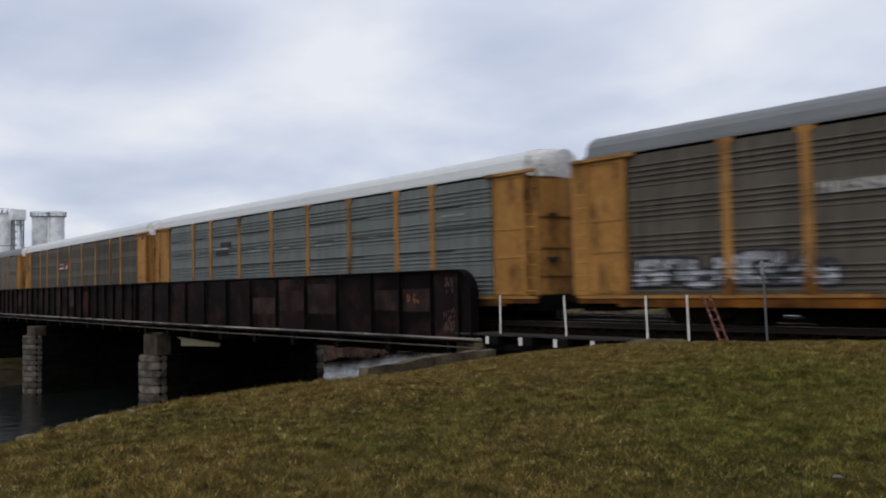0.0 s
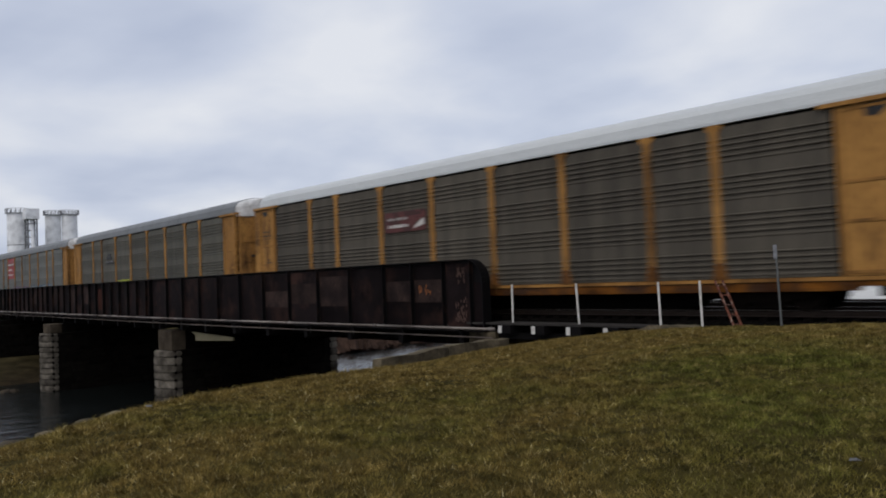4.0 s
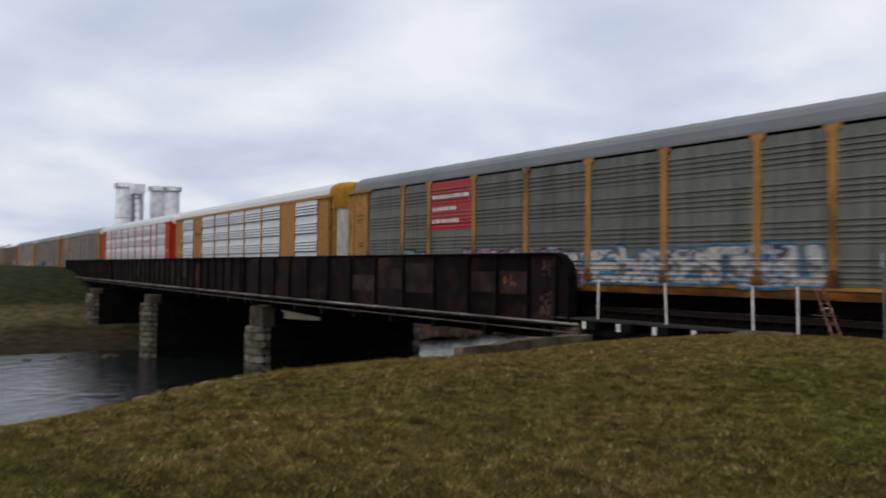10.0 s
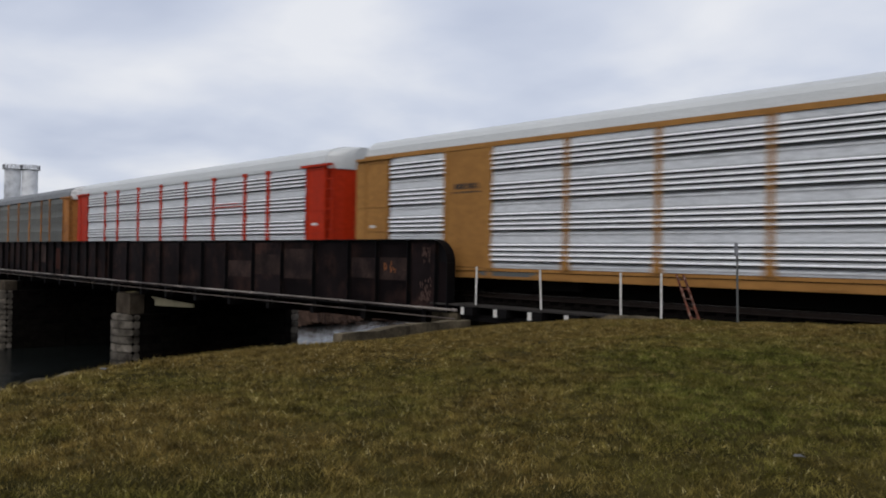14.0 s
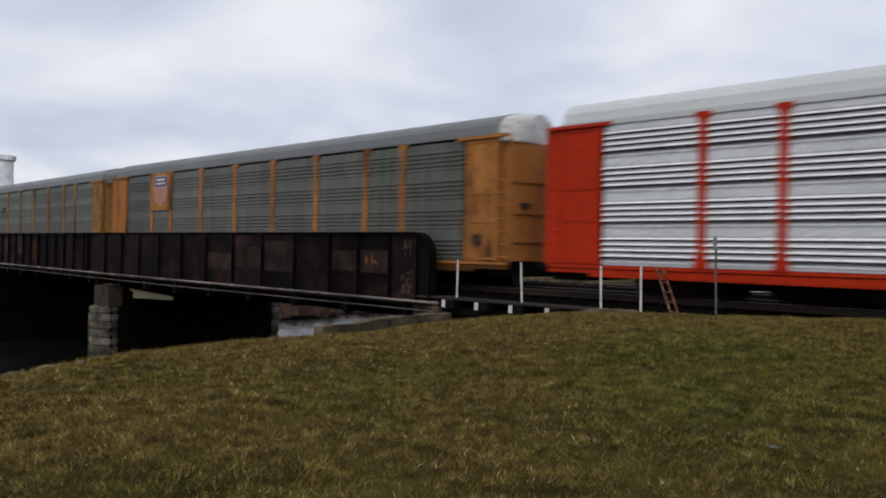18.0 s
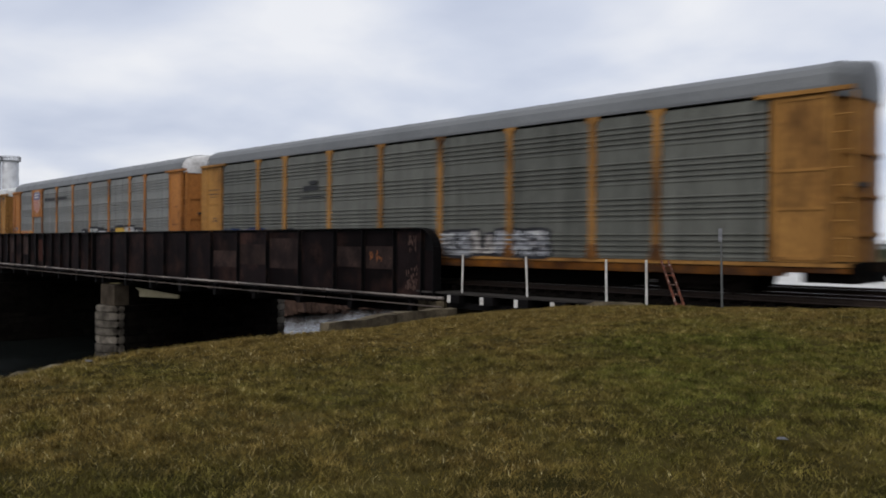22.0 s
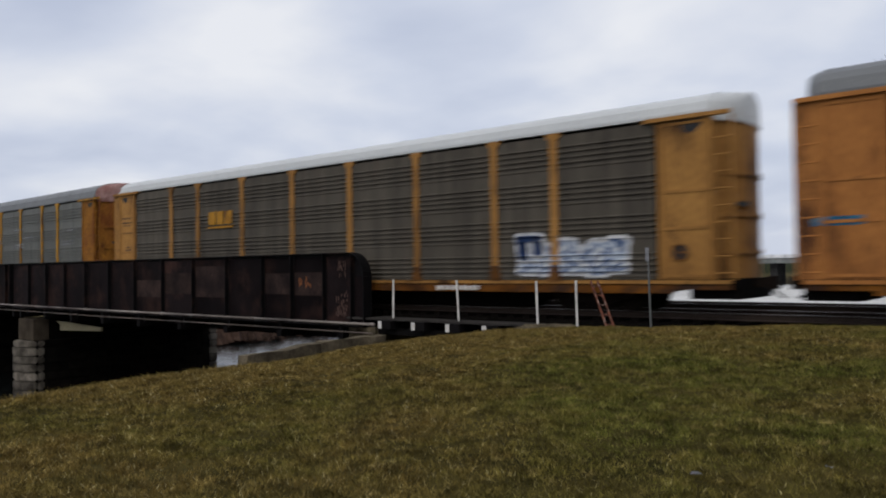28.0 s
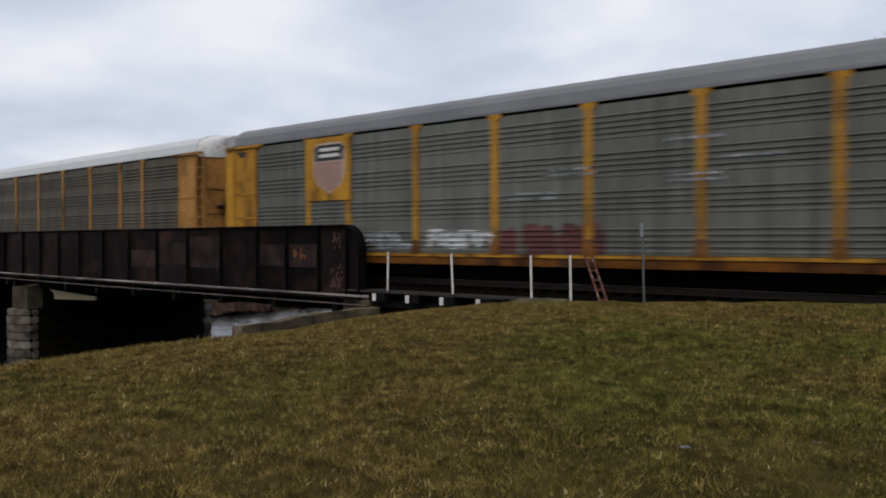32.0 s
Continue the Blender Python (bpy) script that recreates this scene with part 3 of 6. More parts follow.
def girder(x0, x1, y_web, outward, round_right, parent, stiff):
    """One span: web, flanges, stiffeners. outward: -1 towards the bank, 1 away from it."""
    zt, zb = 1.72, -0.62
    g = new("girder")
    g.parent = parent
    r = 0.75 if round_right else 0.05
    outline = [(x0, zb), (x1, zb), (x1, zt - r)]
    outline += [(x1 - r + r * math.cos(a), zt - r + r * math.sin(a)) for a in (math.pi / 2 * i / 8 for i in range(1, 9))]
    outline += [(x0, zt)]
    bm = bmesh.new()
    prism(bm, outline, y_web, y_web - outward * 0.02)
    part("web", bm, M["girder"], g)
    cuts = sorted([x for x in stiff if x0 + 0.1 < x < x1 - 0.1] + [x0 + 0.02, x1 - 0.02])
    for xa, xb in zip(cuts[:-1], cuts[1:]):
        if xb - xa > 0.3:
            bm = bmesh.new()
            top = zt - 0.1 if xb < x1 - 0.5 or not round_right else zt - 0.75
            lo, hi = sorted((y_web + outward * 0.001, y_web + outward * 0.006))
            box(bm, xa + 0.07, xb - 0.07, lo, hi, zb + 0.02, top)
            part("web_plate", bm, M["girder_web"], g)
            chance = 0.85 if -33 < xa < -21 else 0.22
            if outward < 0 and rivet_rng.random() < chance:
                za = 0.10 + 0.25 * rivet_rng.random()
                bm = bmesh.new()
                box(bm, xa + 0.08, xb - 0.08, y_web - 0.010, y_web - 0.0065, za, min(top - 0.05, za + 0.7 + 0.6 * rivet_rng.random()))
                part("patch_plate", bm, M["girder_patch"], g)
    # top flange, bent down over the rounded end
    bm = bmesh.new()
    top = [(x0, zt), (x1 - r, zt)] + [(x1 - r + r * math.sin(a), zt - r + r * math.cos(a)) for a in (math.pi / 2 * i / 8 for i in range(1, 9))] + [(x1, zb)]
    for (xa, za), (xb, zb2) in zip(top[:-1], top[1:]):
        d = Vector((xb - xa, zb2 - za)).normalized()
        nrm = Vector((-d.y, d.x)) * 0.03
        q = [(xa, za), (xb, zb2), (xb + nrm.x, zb2 + nrm.y), (xa + nrm.x, za + nrm.y)]
        prism(bm, q, y_web - 0.19, y_web + 0.19)
    part("top_flange", bm, M["girder"], g)
    bm = bmesh.new()
    box(bm, x0, x1, y_web - 0.19, y_web + 0.19, zb - 0.03, zb)
    part("bottom_flange", bm, M["girder"], g)
    for x in stiff:
        if x0 + 0.1 < x < x1 - 0.1:
            bm = bmesh.new()
            lo, hi = sorted((y_web + outward * 0.003, y_web + outward * 0.15))
            box(bm, x - 0.055, x + 0.055, *sorted((y_web + outward * 0.002, y_web + outward * 0.016)), zb + 0.002, zt - 0.14)
            box(bm, x - 0.012, x + 0.012, lo, hi, zb + 0.003, zt - 0.02)
            part("stiffener", bm, M["girder"], g)
    return g


STIFF = [-18.35, -19.7, -21.37, -23.0, -25.2] + [-25.2 - 2.24 * i for i in range(1, 9)] + [-46.4 - 1.62 * i for i in range(0, 43)]
SPANS = [(-45.55, -17.75, True), (-69.0, -45.65, False), (-85.0, -69.1, False), (-115.0, -85.1, False)]
for a, b, rounded in SPANS:
    girder(a, b, G_Y, -1, rounded, bridge, STIFF)
    girder(a, b, 2 * RAIL_Y - G_Y, 1, rounded, bridge, [])
for a, b, _ in SPANS:
    for y in (RAIL_Y - 1.0, RAIL_Y + 0.7):
        bm = bmesh.new()
        box(bm, a, b, y, y + 0.3, -1.1, -0.375)
        part("stringer", bm, M["black"], bridge)
    x = a + 0.8
    while x < b:
        bm = bmesh.new()
        box(bm, x, x + 0.25, G_Y + 0.022, 2 * RAIL_Y - G_Y - 0.022, -1.15, -0.655)
        part("floor_beam", bm, M["black"], bridge)
        x += 3.2
    bm = bmesh.new()
    box(bm, a, b, G_Y + 0.25, 2 * RAIL_Y - G_Y - 0.25, -0.37, -0.33)
    # Far half of the deck: unseen, added to darken the space below.
    box(bm, a, b, 2 * RAIL_Y - G_Y + 0.2, 28.0, -1.2, -0.33)
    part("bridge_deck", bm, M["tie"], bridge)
    bm = bmesh.new()
    box(bm, a, b, 28.02, 28.3, -2.35, -0.33)
    part("far_girder", bm, M["girder"], bridge)

# pipes along the girder's foot
conduit = thing("conduit", "two long grey pipes bracketed along the girder's foot", "pipe")
for dz, r, y in ((0.0, 0.042, 17.78), (-0.28, 0.022, 17.82)):
    x = -17.2
    while x > -113:
        bm = bmesh.new()
        tube(bm, (x, y, -0.52 + dz + 0.0016 * (-x - 20)), (x - 6.0, y, -0.52 + dz + 0.0016 * (-x - 14)), r, 10)
        part("pipe", bm, M["pipe"] if r > 0.04 else M["conduit"], conduit, smooth=True)
        if r > 0.04:
            bm = bmesh.new()
            tube(bm, (x - 0.12, y, -0.52 + dz + 0.0016 * (-x - 20)), (x + 0.12, y, -0.52 + dz + 0.0016 * (-x - 20)), r * 1.35, 10)
            part("coupling", bm, M["pipe"], conduit, smooth=True)
            for bx in (x - 1.5, x - 4.5):
                bm = bmesh.new()
                box(bm, bx - 0.05, bx + 0.05, y - 0.03, G_Y - 0.16, -0.61, -0.57)
                box(bm, bx - 0.05, bx + 0.05, y + 0.05, y + 0.08, -0.9, -0.57)
                part("bracket", bm, M["black"], conduit)
        x -= 6.0

# rust-coloured paint marks on the web
for x0, x1, z0, z1, m, sd in ((-21.05, -20.3, 0.62, 0.90, "markorange", 1), (-19.1, -18.7, 1.0, 1.45, "markdull", 2), (-19.2, -18.6, -0.30, 0.45, "markdull", 3), (-19.15, -18.65, -0.35, 0.40, "markdull", 5), (-55.9, -55.1, -0.1, 1.3, "markred", 4)):
    rng = random.Random(sd)
    bm = bmesh.new()
    if m == "markred":
        box(bm, x0, x1, G_Y - 0.015, G_Y - 0.0108, z0, z1)
    else:
        for _ in range(22):
            px, pz = rng.uniform(x0, x1), rng.uniform(z0, z1)
            box(bm, px - rng.uniform(0.01, 0.025), px + rng.uniform(0.01, 0.03), G_Y - 0.014 - rng.random() * 0.002, G_Y - 0.0108, pz - rng.uniform(0.02, 0.08), pz + rng.uniform(0.02, 0.08))
    tagged(part("paint_mark", bm, M[m], bridge, "rust-orange paint mark"), kind="stuff")

swung((bridge, conduit))

# piers
stone_rng = random.Random(4)


def pier(x0, x1, y0, y1, z0, z1, cap, name="bridge_pier", front="stone"):
    p = thing(name, "weathered limestone block bridge pier with a square cap", "pier", "bridge piers")
    brick_box(x0 + 0.06, x1 - 0.06, y0 + 0.06, y1 - 0.06, z0, z1 - cap, "core", M["mortar"], p)
    if cap:
        bm = bmesh.new()
        box(bm, x0 + 0.3, x1 - 0.3, y0 - 0.1, y0 + 0.75, z1 - cap + 0.005, z1)
        bevelled(bm, 0.03)
        part("cap", bm, M["bearing"], p, "square brown bearing block")
        # Behind the cap the wall takes the shade-dark stone as well.
        brick_box(x0 + 0.3, x1 - 0.3, y0 + 0.8, y1 - 0.05, z1 - cap + 0.005, z1, "bearing_wall", M["shaded_stone"], p)
    z = z0
    while z < z1 - cap - 0.1:
        hgt = min(0.36 + 0.14 * stone_rng.random(), z1 - cap - z)
        nose = bmesh.new()
        half, n = (x1 - x0) / 2, 9
        bulge = 0.55 + 0.05 * stone_rng.random()
        ring = [((x0 + x1) / 2 - (half + 0.02) * math.cos(math.pi * k / n), y0 - bulge * math.sin(math.pi * k / n) * (0.97 + 0.06 * stone_rng.random())) for k in range(n + 1)]
        lo = [nose.verts.new((a, c, z + 0.015)) for a, c in ring]
        hi = [nose.verts.new((a, c, z + hgt - 0.015)) for a, c in ring]
        nose.faces.new(lo[::-1])
        nose.faces.new(hi)
        for k in range(n + 1):
            nose.faces.new((lo[k], lo[(k + 1) % (n + 1)], hi[(k + 1) % (n + 1)], hi[k]))
        bmesh.ops.bevel(nose, geom=nose.edges[:], offset=0.05 + 0.03 * stone_rng.random(), segments=2, affect="EDGES")
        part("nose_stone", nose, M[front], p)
        widths, u, stop = [0.4], y0 + 0.4, y1 - 0.6
        while u < stop - 0.05:
            wid = min(0.8 + 0.7 * stone_rng.random(), stop - u)
            if stop - (u + wid) < 0.35:
                wid = stop - u
            widths.append(wid)
            u += wid
        u = y0
        for wid in widths + [0.6]:
            # End stones get the lit tone, those between them the painted shade.
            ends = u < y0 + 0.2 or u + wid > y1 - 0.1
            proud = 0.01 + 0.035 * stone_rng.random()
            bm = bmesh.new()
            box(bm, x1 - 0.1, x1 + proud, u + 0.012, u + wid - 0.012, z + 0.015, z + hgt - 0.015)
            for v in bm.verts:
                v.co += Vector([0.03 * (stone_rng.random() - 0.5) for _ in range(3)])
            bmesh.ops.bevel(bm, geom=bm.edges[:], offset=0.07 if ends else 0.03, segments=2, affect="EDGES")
            part("stone", bm, M[front] if ends else M["shaded_stone"], p)
            u += wid
        z += hgt


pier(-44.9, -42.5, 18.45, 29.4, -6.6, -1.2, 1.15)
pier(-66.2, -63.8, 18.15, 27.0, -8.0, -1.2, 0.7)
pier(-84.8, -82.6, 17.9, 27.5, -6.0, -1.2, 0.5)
bm = bmesh.new()
prism(bm, [(-41.4, -1.28), (-36.6, -1.45), (-36.6, -1.62), (-40.9, -1.75), (-40.9, -1.45)], 18.9, 19.0)
tagged(part("steel_plate", bm, M["beige"]), "pale bracket plate hung under the girder", "plate")
bm = bmesh.new()
box(bm, -18.6, -17.4, RAIL_Y - 2.2, RAIL_Y + 6.0, -4.0, -0.66)
tagged(part("abutment_wall", bm, M["concrete"]), "dark concrete abutment behind the girder's end", "wall", kind="structure")

# timber walkway with white handrail posts
walkway = thing("bridge_approach_walkway", "dark timber walkway beside the track on black beams with white ends", "walkway")
bm = bmesh.new()
box(bm, -18.6, -11.2, 18.05, 19.35, -0.40, -0.345)
part("deck", bm, M["deckboard"], walkway)
for i, x in enumerate((-16.98, -15.6, -14.27, -12.96)):
    bm = bmesh.new()
    box(bm, x - 0.14, x + 0.42, 17.95, 19.3, -0.66, -0.405)
    b = part("beam", bm, M["black"], walkway)
    bm = bmesh.new()
    box(bm, x - 0.08, x + 0.06, 17.93, 17.948, -0.65, -0.42)
    part("beam_end", bm, M["white"], b, "white painted beam end")
bm = bmesh.new()
box(bm, -19.0, -11.5, 18.3, 18.5, -0.86, -0.665)
part("stringer", bm, M["black"], walkway)
for x, top, bot, dx in ((-16.70, 0.87, -0.34, 0.02), (-14.1, 0.84, -0.34, -0.06), (-11.4, 0.82, -0.5, -0.03), (-10.2, 0.83, -0.5, -0.02)):
    bm = bmesh.new()
    tube(bm, (0, 0, bot), (dx, 0, top), 0.033, 8)
    ob = part("handrail_post", bm, M["white"], smooth=False)
    ob.location = (x, 18.25, 0)
    tagged(ob, "thin white painted steel post beside the track", "post", "white posts")
bm = bmesh.new()
prism(bm, [(-12.05, -0.62), (-11.85, -0.46), (-11.2, -0.28), (-10.1, -0.255), (-9.5, -0.36), (-9.4, -0.62)], 17.35, 17.7)
bmesh.ops.subdivide_edges(bm, edges=bm.edges[:], cuts=4, use_grid_fill=True)
for v in bm.verts:
    v.co += 0.035 * Vector((noise.noise(v.co * 3), noise.noise(v.co * 3 + Vector((5, 0, 0))), noise.noise(v.co * 3 + Vector((0, 5, 0)))))
tagged(part("concrete_curb", bm, M["concrete"]), "low crumbling concrete curb at the walkway's end", "curb")
# leaning rusty ladder-like brace
brace = thing("leaning_ladder", "flaking rust-red steel ladder leaning beside the track", "ladder")
for o in (0.0, 0.2):
    bm = bmesh.new()
    tube(bm, (-9.9 + o, 18.45, 0.80), (-9.05 + o, 17.7, -0.35), 0.035, 6)
    part("stile", bm, M["rusty"], brace)
for i in range(5):
    k = 0.1 + 0.2 * i
    a = Vector((-9.9, 18.45, 0.80)).lerp(Vector((-9.05, 17.7, -0.35)), k)
    bm = bmesh.new()
    tube(bm, a, a + Vector((0.2, 0, 0)), 0.02, 6)
    part("rung", bm, M["rusty"], brace)
signpost = thing("trackside_marker", "thin grey metal marker post with a small plate", "sign post")
bm = bmesh.new()
tube(bm, (-8.06, 18.0, -0.5), (-8.11, 18.0, 1.62), 0.028, 8)
part("post", bm, M["signgrey"], signpost)
bm = bmesh.new()
box(bm, -8.155, -8.065, 17.955, 17.97, 1.3, 1.62)
bevelled(bm, 0.004)
part("plate", bm, M["silodark"], signpost)

# concrete wing wall at the bank's edge
wing = thing("wing_wall", "low weathered concrete wing wall on the bank", "wall", kind="structure")
A, B = Vector((-13.2, 10.0)), Vector((-14.05, 14.9))
for t0, t1, zt, nm in ((0.0, 0.47, -0.46, "concrete_block"), (0.475, 1.0, -0.44, "concrete_block")):
    bm = bmesh.new()
    p, q = A.lerp(B, t0), A.lerp(B, t1)
    side = (B - A).normalized()
    nrm = Vector((side.y, -side.x)) * 0.24
    lo = [bm.verts.new((v.x, v.y, -1.6)) for v in (p, q, q + nrm, p + nrm)]
    hi = [bm.verts.new((v.x, v.y, zt)) for v in (p, q, q + nrm, p + nrm)]
    bm.faces.new(lo[::-1])
    bm.faces.new(hi)
    for i in range(4):
        bm.faces.new((lo[i], lo[(i + 1) % 4], hi[(i + 1) % 4], hi[i]))
    bmesh.ops.subdivide_edges(bm, edges=bm.edges[:], cuts=9, use_grid_fill=True)
    for v in bm.verts:
        v.co += 0.07 * Vector((noise.noise(v.co * 1.7), noise.noise(v.co * 1.7 + Vector((9, 0, 0))), noise.noise(v.co * 1.3 + Vector((0, 9, 0)))))
    part(nm, bm, M["concrete"], wing)
# far highway bridge over the river, with lamps
road = thing("river_highway_bridge", "distant pale concrete highway bridge with lamp posts", "bridge")
bm = bmesh.new()
box(bm, -260, 260, 236, 248, 0.9, 2.4)
part("deck", bm, M["highway"], road)
bm = bmesh.new()
box(bm, -260, 260, 235.7, 235.95, 2.4, 3.4)
part("parapet", bm, M["silo"], road)
for k in range(12):
    bm = bmesh.new()
    box(bm, -240 + 42 * k, -238 + 42 * k, 238, 246, -8, 0.9)
    part("column", bm, M["far"], road)
for k in range(7):
    x = -215 + 46 * k
    bm = bmesh.new()
    tube(bm, (x, 236.5, 2.4), (x, 236.5, 13.2), 0.14, 6)
    tube(bm, (x, 236.5, 13.2), (x + 1.8, 236.5, 13.5), 0.1, 6)
    lamp = part("lamp_post", bm, M["signgrey"], road)
    bm = bmesh.new()
    box(bm, x + 1.2, x + 2.4, 236.3, 236.7, 13.35, 13.6)
    part("lamp_head", bm, M["white"], lamp)

# ---- silos ----
def polar(az, d):
    return Vector((-math.sin(radians(az)) * d, math.cos(radians(az)) * d))


def silo(az, d, r, ztop, label):
    c = polar(az, d)
    t = thing("silo", label, "silo", "silos", at=pose(c.x, c.y, 0))
    bm = bmesh.new()
    tube(bm, (0, 0, -8), (0, 0, ztop), r, 28)
    part("barrel", bm, M["silo"], t, smooth=False)
    for z in (ztop,):
        bm = bmesh.new()
        tube(bm, (0, 0, z), (0, 0, z + 0.12), r + 0.45, 28)
        part("gallery", bm, M["silodark"], t)
    bm = bmesh.new()
    tube(bm, (0, 0, ztop * 0.62), (0, 0, ztop * 0.62 + 0.2), r + 0.06, 28)
    part("band", bm, M["silodark"], t)
    for k in range(16):
        a = 2 * math.pi * k / 16
        bm = bmesh.new()
        tube(bm, ((r + 0.4) * math.cos(a), (r + 0.4) * math.sin(a), ztop), ((r + 0.4) * math.cos(a), (r + 0.4) * math.sin(a), ztop + 1.3), 0.12, 6)
        part("rail_post", bm, M["silodark"], t)
    bm = bmesh.new()
    for k in range(16):
        a, b = 2 * math.pi * k / 16, 2 * math.pi * (k + 1) / 16
        tube(bm, ((r + 0.4) * math.cos(a), (r + 0.4) * math.sin(a), ztop + 1.3), ((r + 0.4) * math.cos(b), (r + 0.4) * math.sin(b), ztop + 1.3), 0.08, 6)
    part("handrail", bm, M["silodark"], t)
    return t


D = 260.0
for az, w, el in ((76.0, 1.26, 5.22), (73.97, 0.95, 5.1), (72.98, 0.95, 5.13)):
    silo(az, D, D * math.tan(radians(w / 2)), 1.18 + D * math.tan(radians(el)), "tall pale grey concrete silo with a railed gallery")
tower = thing("elevator_leg", "slender steel elevator tower with pipes beside the silos", "tower", at=pose(*polar(75.25, D - 6), 0))
bm = bmesh.new()
ht = 1.18 + D * math.tan(radians(5.3))
for dx in (-1.2, 1.2):
    for dy in (-1.2, 1.2):
        tube(bm, (dx, dy, -8), (dx, dy, ht), 0.25, 6)
for k in range(14):
    z = k * ht / 13
    for a, b in (((-1.2, -1.2), (1.2, -1.2)), ((1.2, -1.2), (1.2, 1.2)), ((1.2, 1.2), (-1.2, 1.2)), ((-1.2, 1.2), (-1.2, -1.2))):
        tube(bm, (*a, z), (*b, z), 0.14, 5)
part("frame", bm, M["silodark"], tower)
bm = bmesh.new()
box(bm, -1.8, 1.8, -1.8, 1.8, ht - 2.6, ht + 0.4)
part("head_house", bm, M["silo"], tower)
bm = bmesh.new()
tube(bm, (2.2, 0, ht * 0.45), (0.5, 0, ht - 2.4), 0.5, 8)
tube(bm, (2.2, 0, -8), (2.2, 0, ht * 0.45), 0.9, 10)
part("chute", bm, M["silo"], tower)

# far highway bridge and woods
hw = thing("highway_overpass", "distant grey concrete highway overpass", "overpass")
p0, p1 = polar(95, 330), polar(82.5, 300)
d = (p1 - p0)
q = math.degrees(math.atan2(d.y, d.x))
hw.matrix_basis = pose(p0.x, p0.y, 0, 0, 0, q)
bm = bmesh.new()
box(bm, -80, d.length, -6, 6, 3.2, 5.6)
part("deck", bm, M["far"], hw)
bm = bmesh.new()
box(bm, -80, d.length, -6.2, -6.0, 5.6, 6.6)
part("parapet", bm, M["silo"], hw)
for k in range(3):
    bm = bmesh.new()
    box(bm, d.length - 18 - 28 * k, d.length - 16 - 28 * k, -5, 5, -6, 3.2)
    part("column", bm, M["far"], hw)


def treeline(az0, az1, d, h0, seed, label):
    rng = random.Random(seed)
    bm = bmesh.new()
    az = az0
    while az < az1:
        c = polar(az, d * (0.94 + 0.12 * rng.random()))
        hgt = h0 * (0.55 + 0.6 * rng.random())
        for _ in range(26):
            a, rr, zz = rng.random() * 6.28, rng.random() * hgt * 0.38, rng.random()
            r = hgt * (0.05 + 0.09 * rng.random())
            o = Vector((c.x + rr * math.cos(a), c.y + rr * math.sin(a), hgt * (0.1 + 0.85 * zz)))
            ax = [Vector((rng.uniform(-1, 1), rng.uniform(-1, 1), rng.uniform(-1, 1))).normalized() * r for _ in range(4)]
            vs = [bm.verts.new(o + v) for v in ax]
            for f in ((0, 1, 2), (0, 2, 3), (0, 3, 1), (1, 3, 2)):
                bm.faces.new([vs[i] for i in f])
        az += 0.35 + 0.5 * rng.random()
    me = data_of(bm, "far_woods", M["far"])
    return tagged(new("far_woods", me), label, "woods", kind="stuff")


treeline(79, 100, 420, 9, 2, "low bare winter woods on the horizon")
treeline(-40, 60, 500, 4.2, 3, "low bare winter woods on the horizon")


rng = random.Random(23)
for k in range(70):
    y = rng.uniform(-45, 17)
    s = rng.uniform(0.15, 0.5)
    bm = bmesh.new()
    bmesh.ops.create_icosphere(bm, subdivisions=1, radius=s)
    for v in bm.verts:
        v.co *= rng.uniform(0.7, 1.15)
        v.co.z *= 0.6
    x = -66.9 - rng.uniform(0, 1.2)
    ob = part("shore_stone", bm, M["bearing"])
    ob.location = (x, y, max(ground_z(x, y), -6.35) + 0.1 * s)
    tagged(ob, "dark rounded stone at the water's edge", "stone", "shore stones")
rng = random.Random(12)
bm = bmesh.new()
for _ in range(900):
    x, y, h = rng.uniform(-80, -66.5), rng.uniform(36, 120), rng.uniform(0.6, 2.2)
    z = max(ground_z(x, y), -6.4)
    for _ in range(3):
        a, s = rng.random() * 6.28, h * rng.uniform(0.3, 0.8)
        vs = [bm.verts.new((x + s * math.cos(a + k * 2.1), y + s * math.sin(a + k * 2.1), z + h * (0.1 + 0.2 * rng.random()))) for k in range(3)]
        tip = bm.verts.new((x + rng.uniform(-0.4, 0.4), y + rng.uniform(-0.4, 0.4), z + h))
        for k in range(3):
            bm.faces.new((vs[k], vs[(k + 1) % 3], tip))
tagged(new("bank_brush", data_of(bm, "bank_brush", M["brush"])), "bare reddish brown brush along the river's far bank", "brush", kind="stuff")


def bare_tree(name, x, y, height, seed, label):
    """A leafless tree: tapered trunk, forking limbs and fine twigs."""
    rng = random.Random(seed)
    t = thing(name, label, "tree", at=pose(x, y, ground_z(x, y)))
    trunk, crown = bmesh.new(), bmesh.new()
    def grow(bm_trunk, p, d, length, r, depth):
        q = p + d * length
        bm_use = trunk if depth < 2 else crown
        tube(bm_use, p, q, r, 6 if depth < 3 else 4, r * 0.72)
        if depth >= 7 or r < 0.004:
            return
        for _ in range(2 if depth < 2 else rng.choice((2, 3))):
            nd = (d + Vector((rng.uniform(-1, 1), rng.uniform(-1, 1), rng.uniform(-0.25, 0.75))) * 0.62).normalized()
            grow(bm_trunk, q, nd, length * rng.uniform(0.62, 0.86), r * rng.uniform(0.55, 0.7), depth + 1)
    grow(trunk, Vector((0, 0, -0.3)), Vector((0.03, 0.02, 1)).normalized(), height * 0.26, height * 0.013, 0)
    part("trunk", trunk, M["bark"], t)
    part("crown", crown, M["bark"], t, "fine bare twigs")
    return t


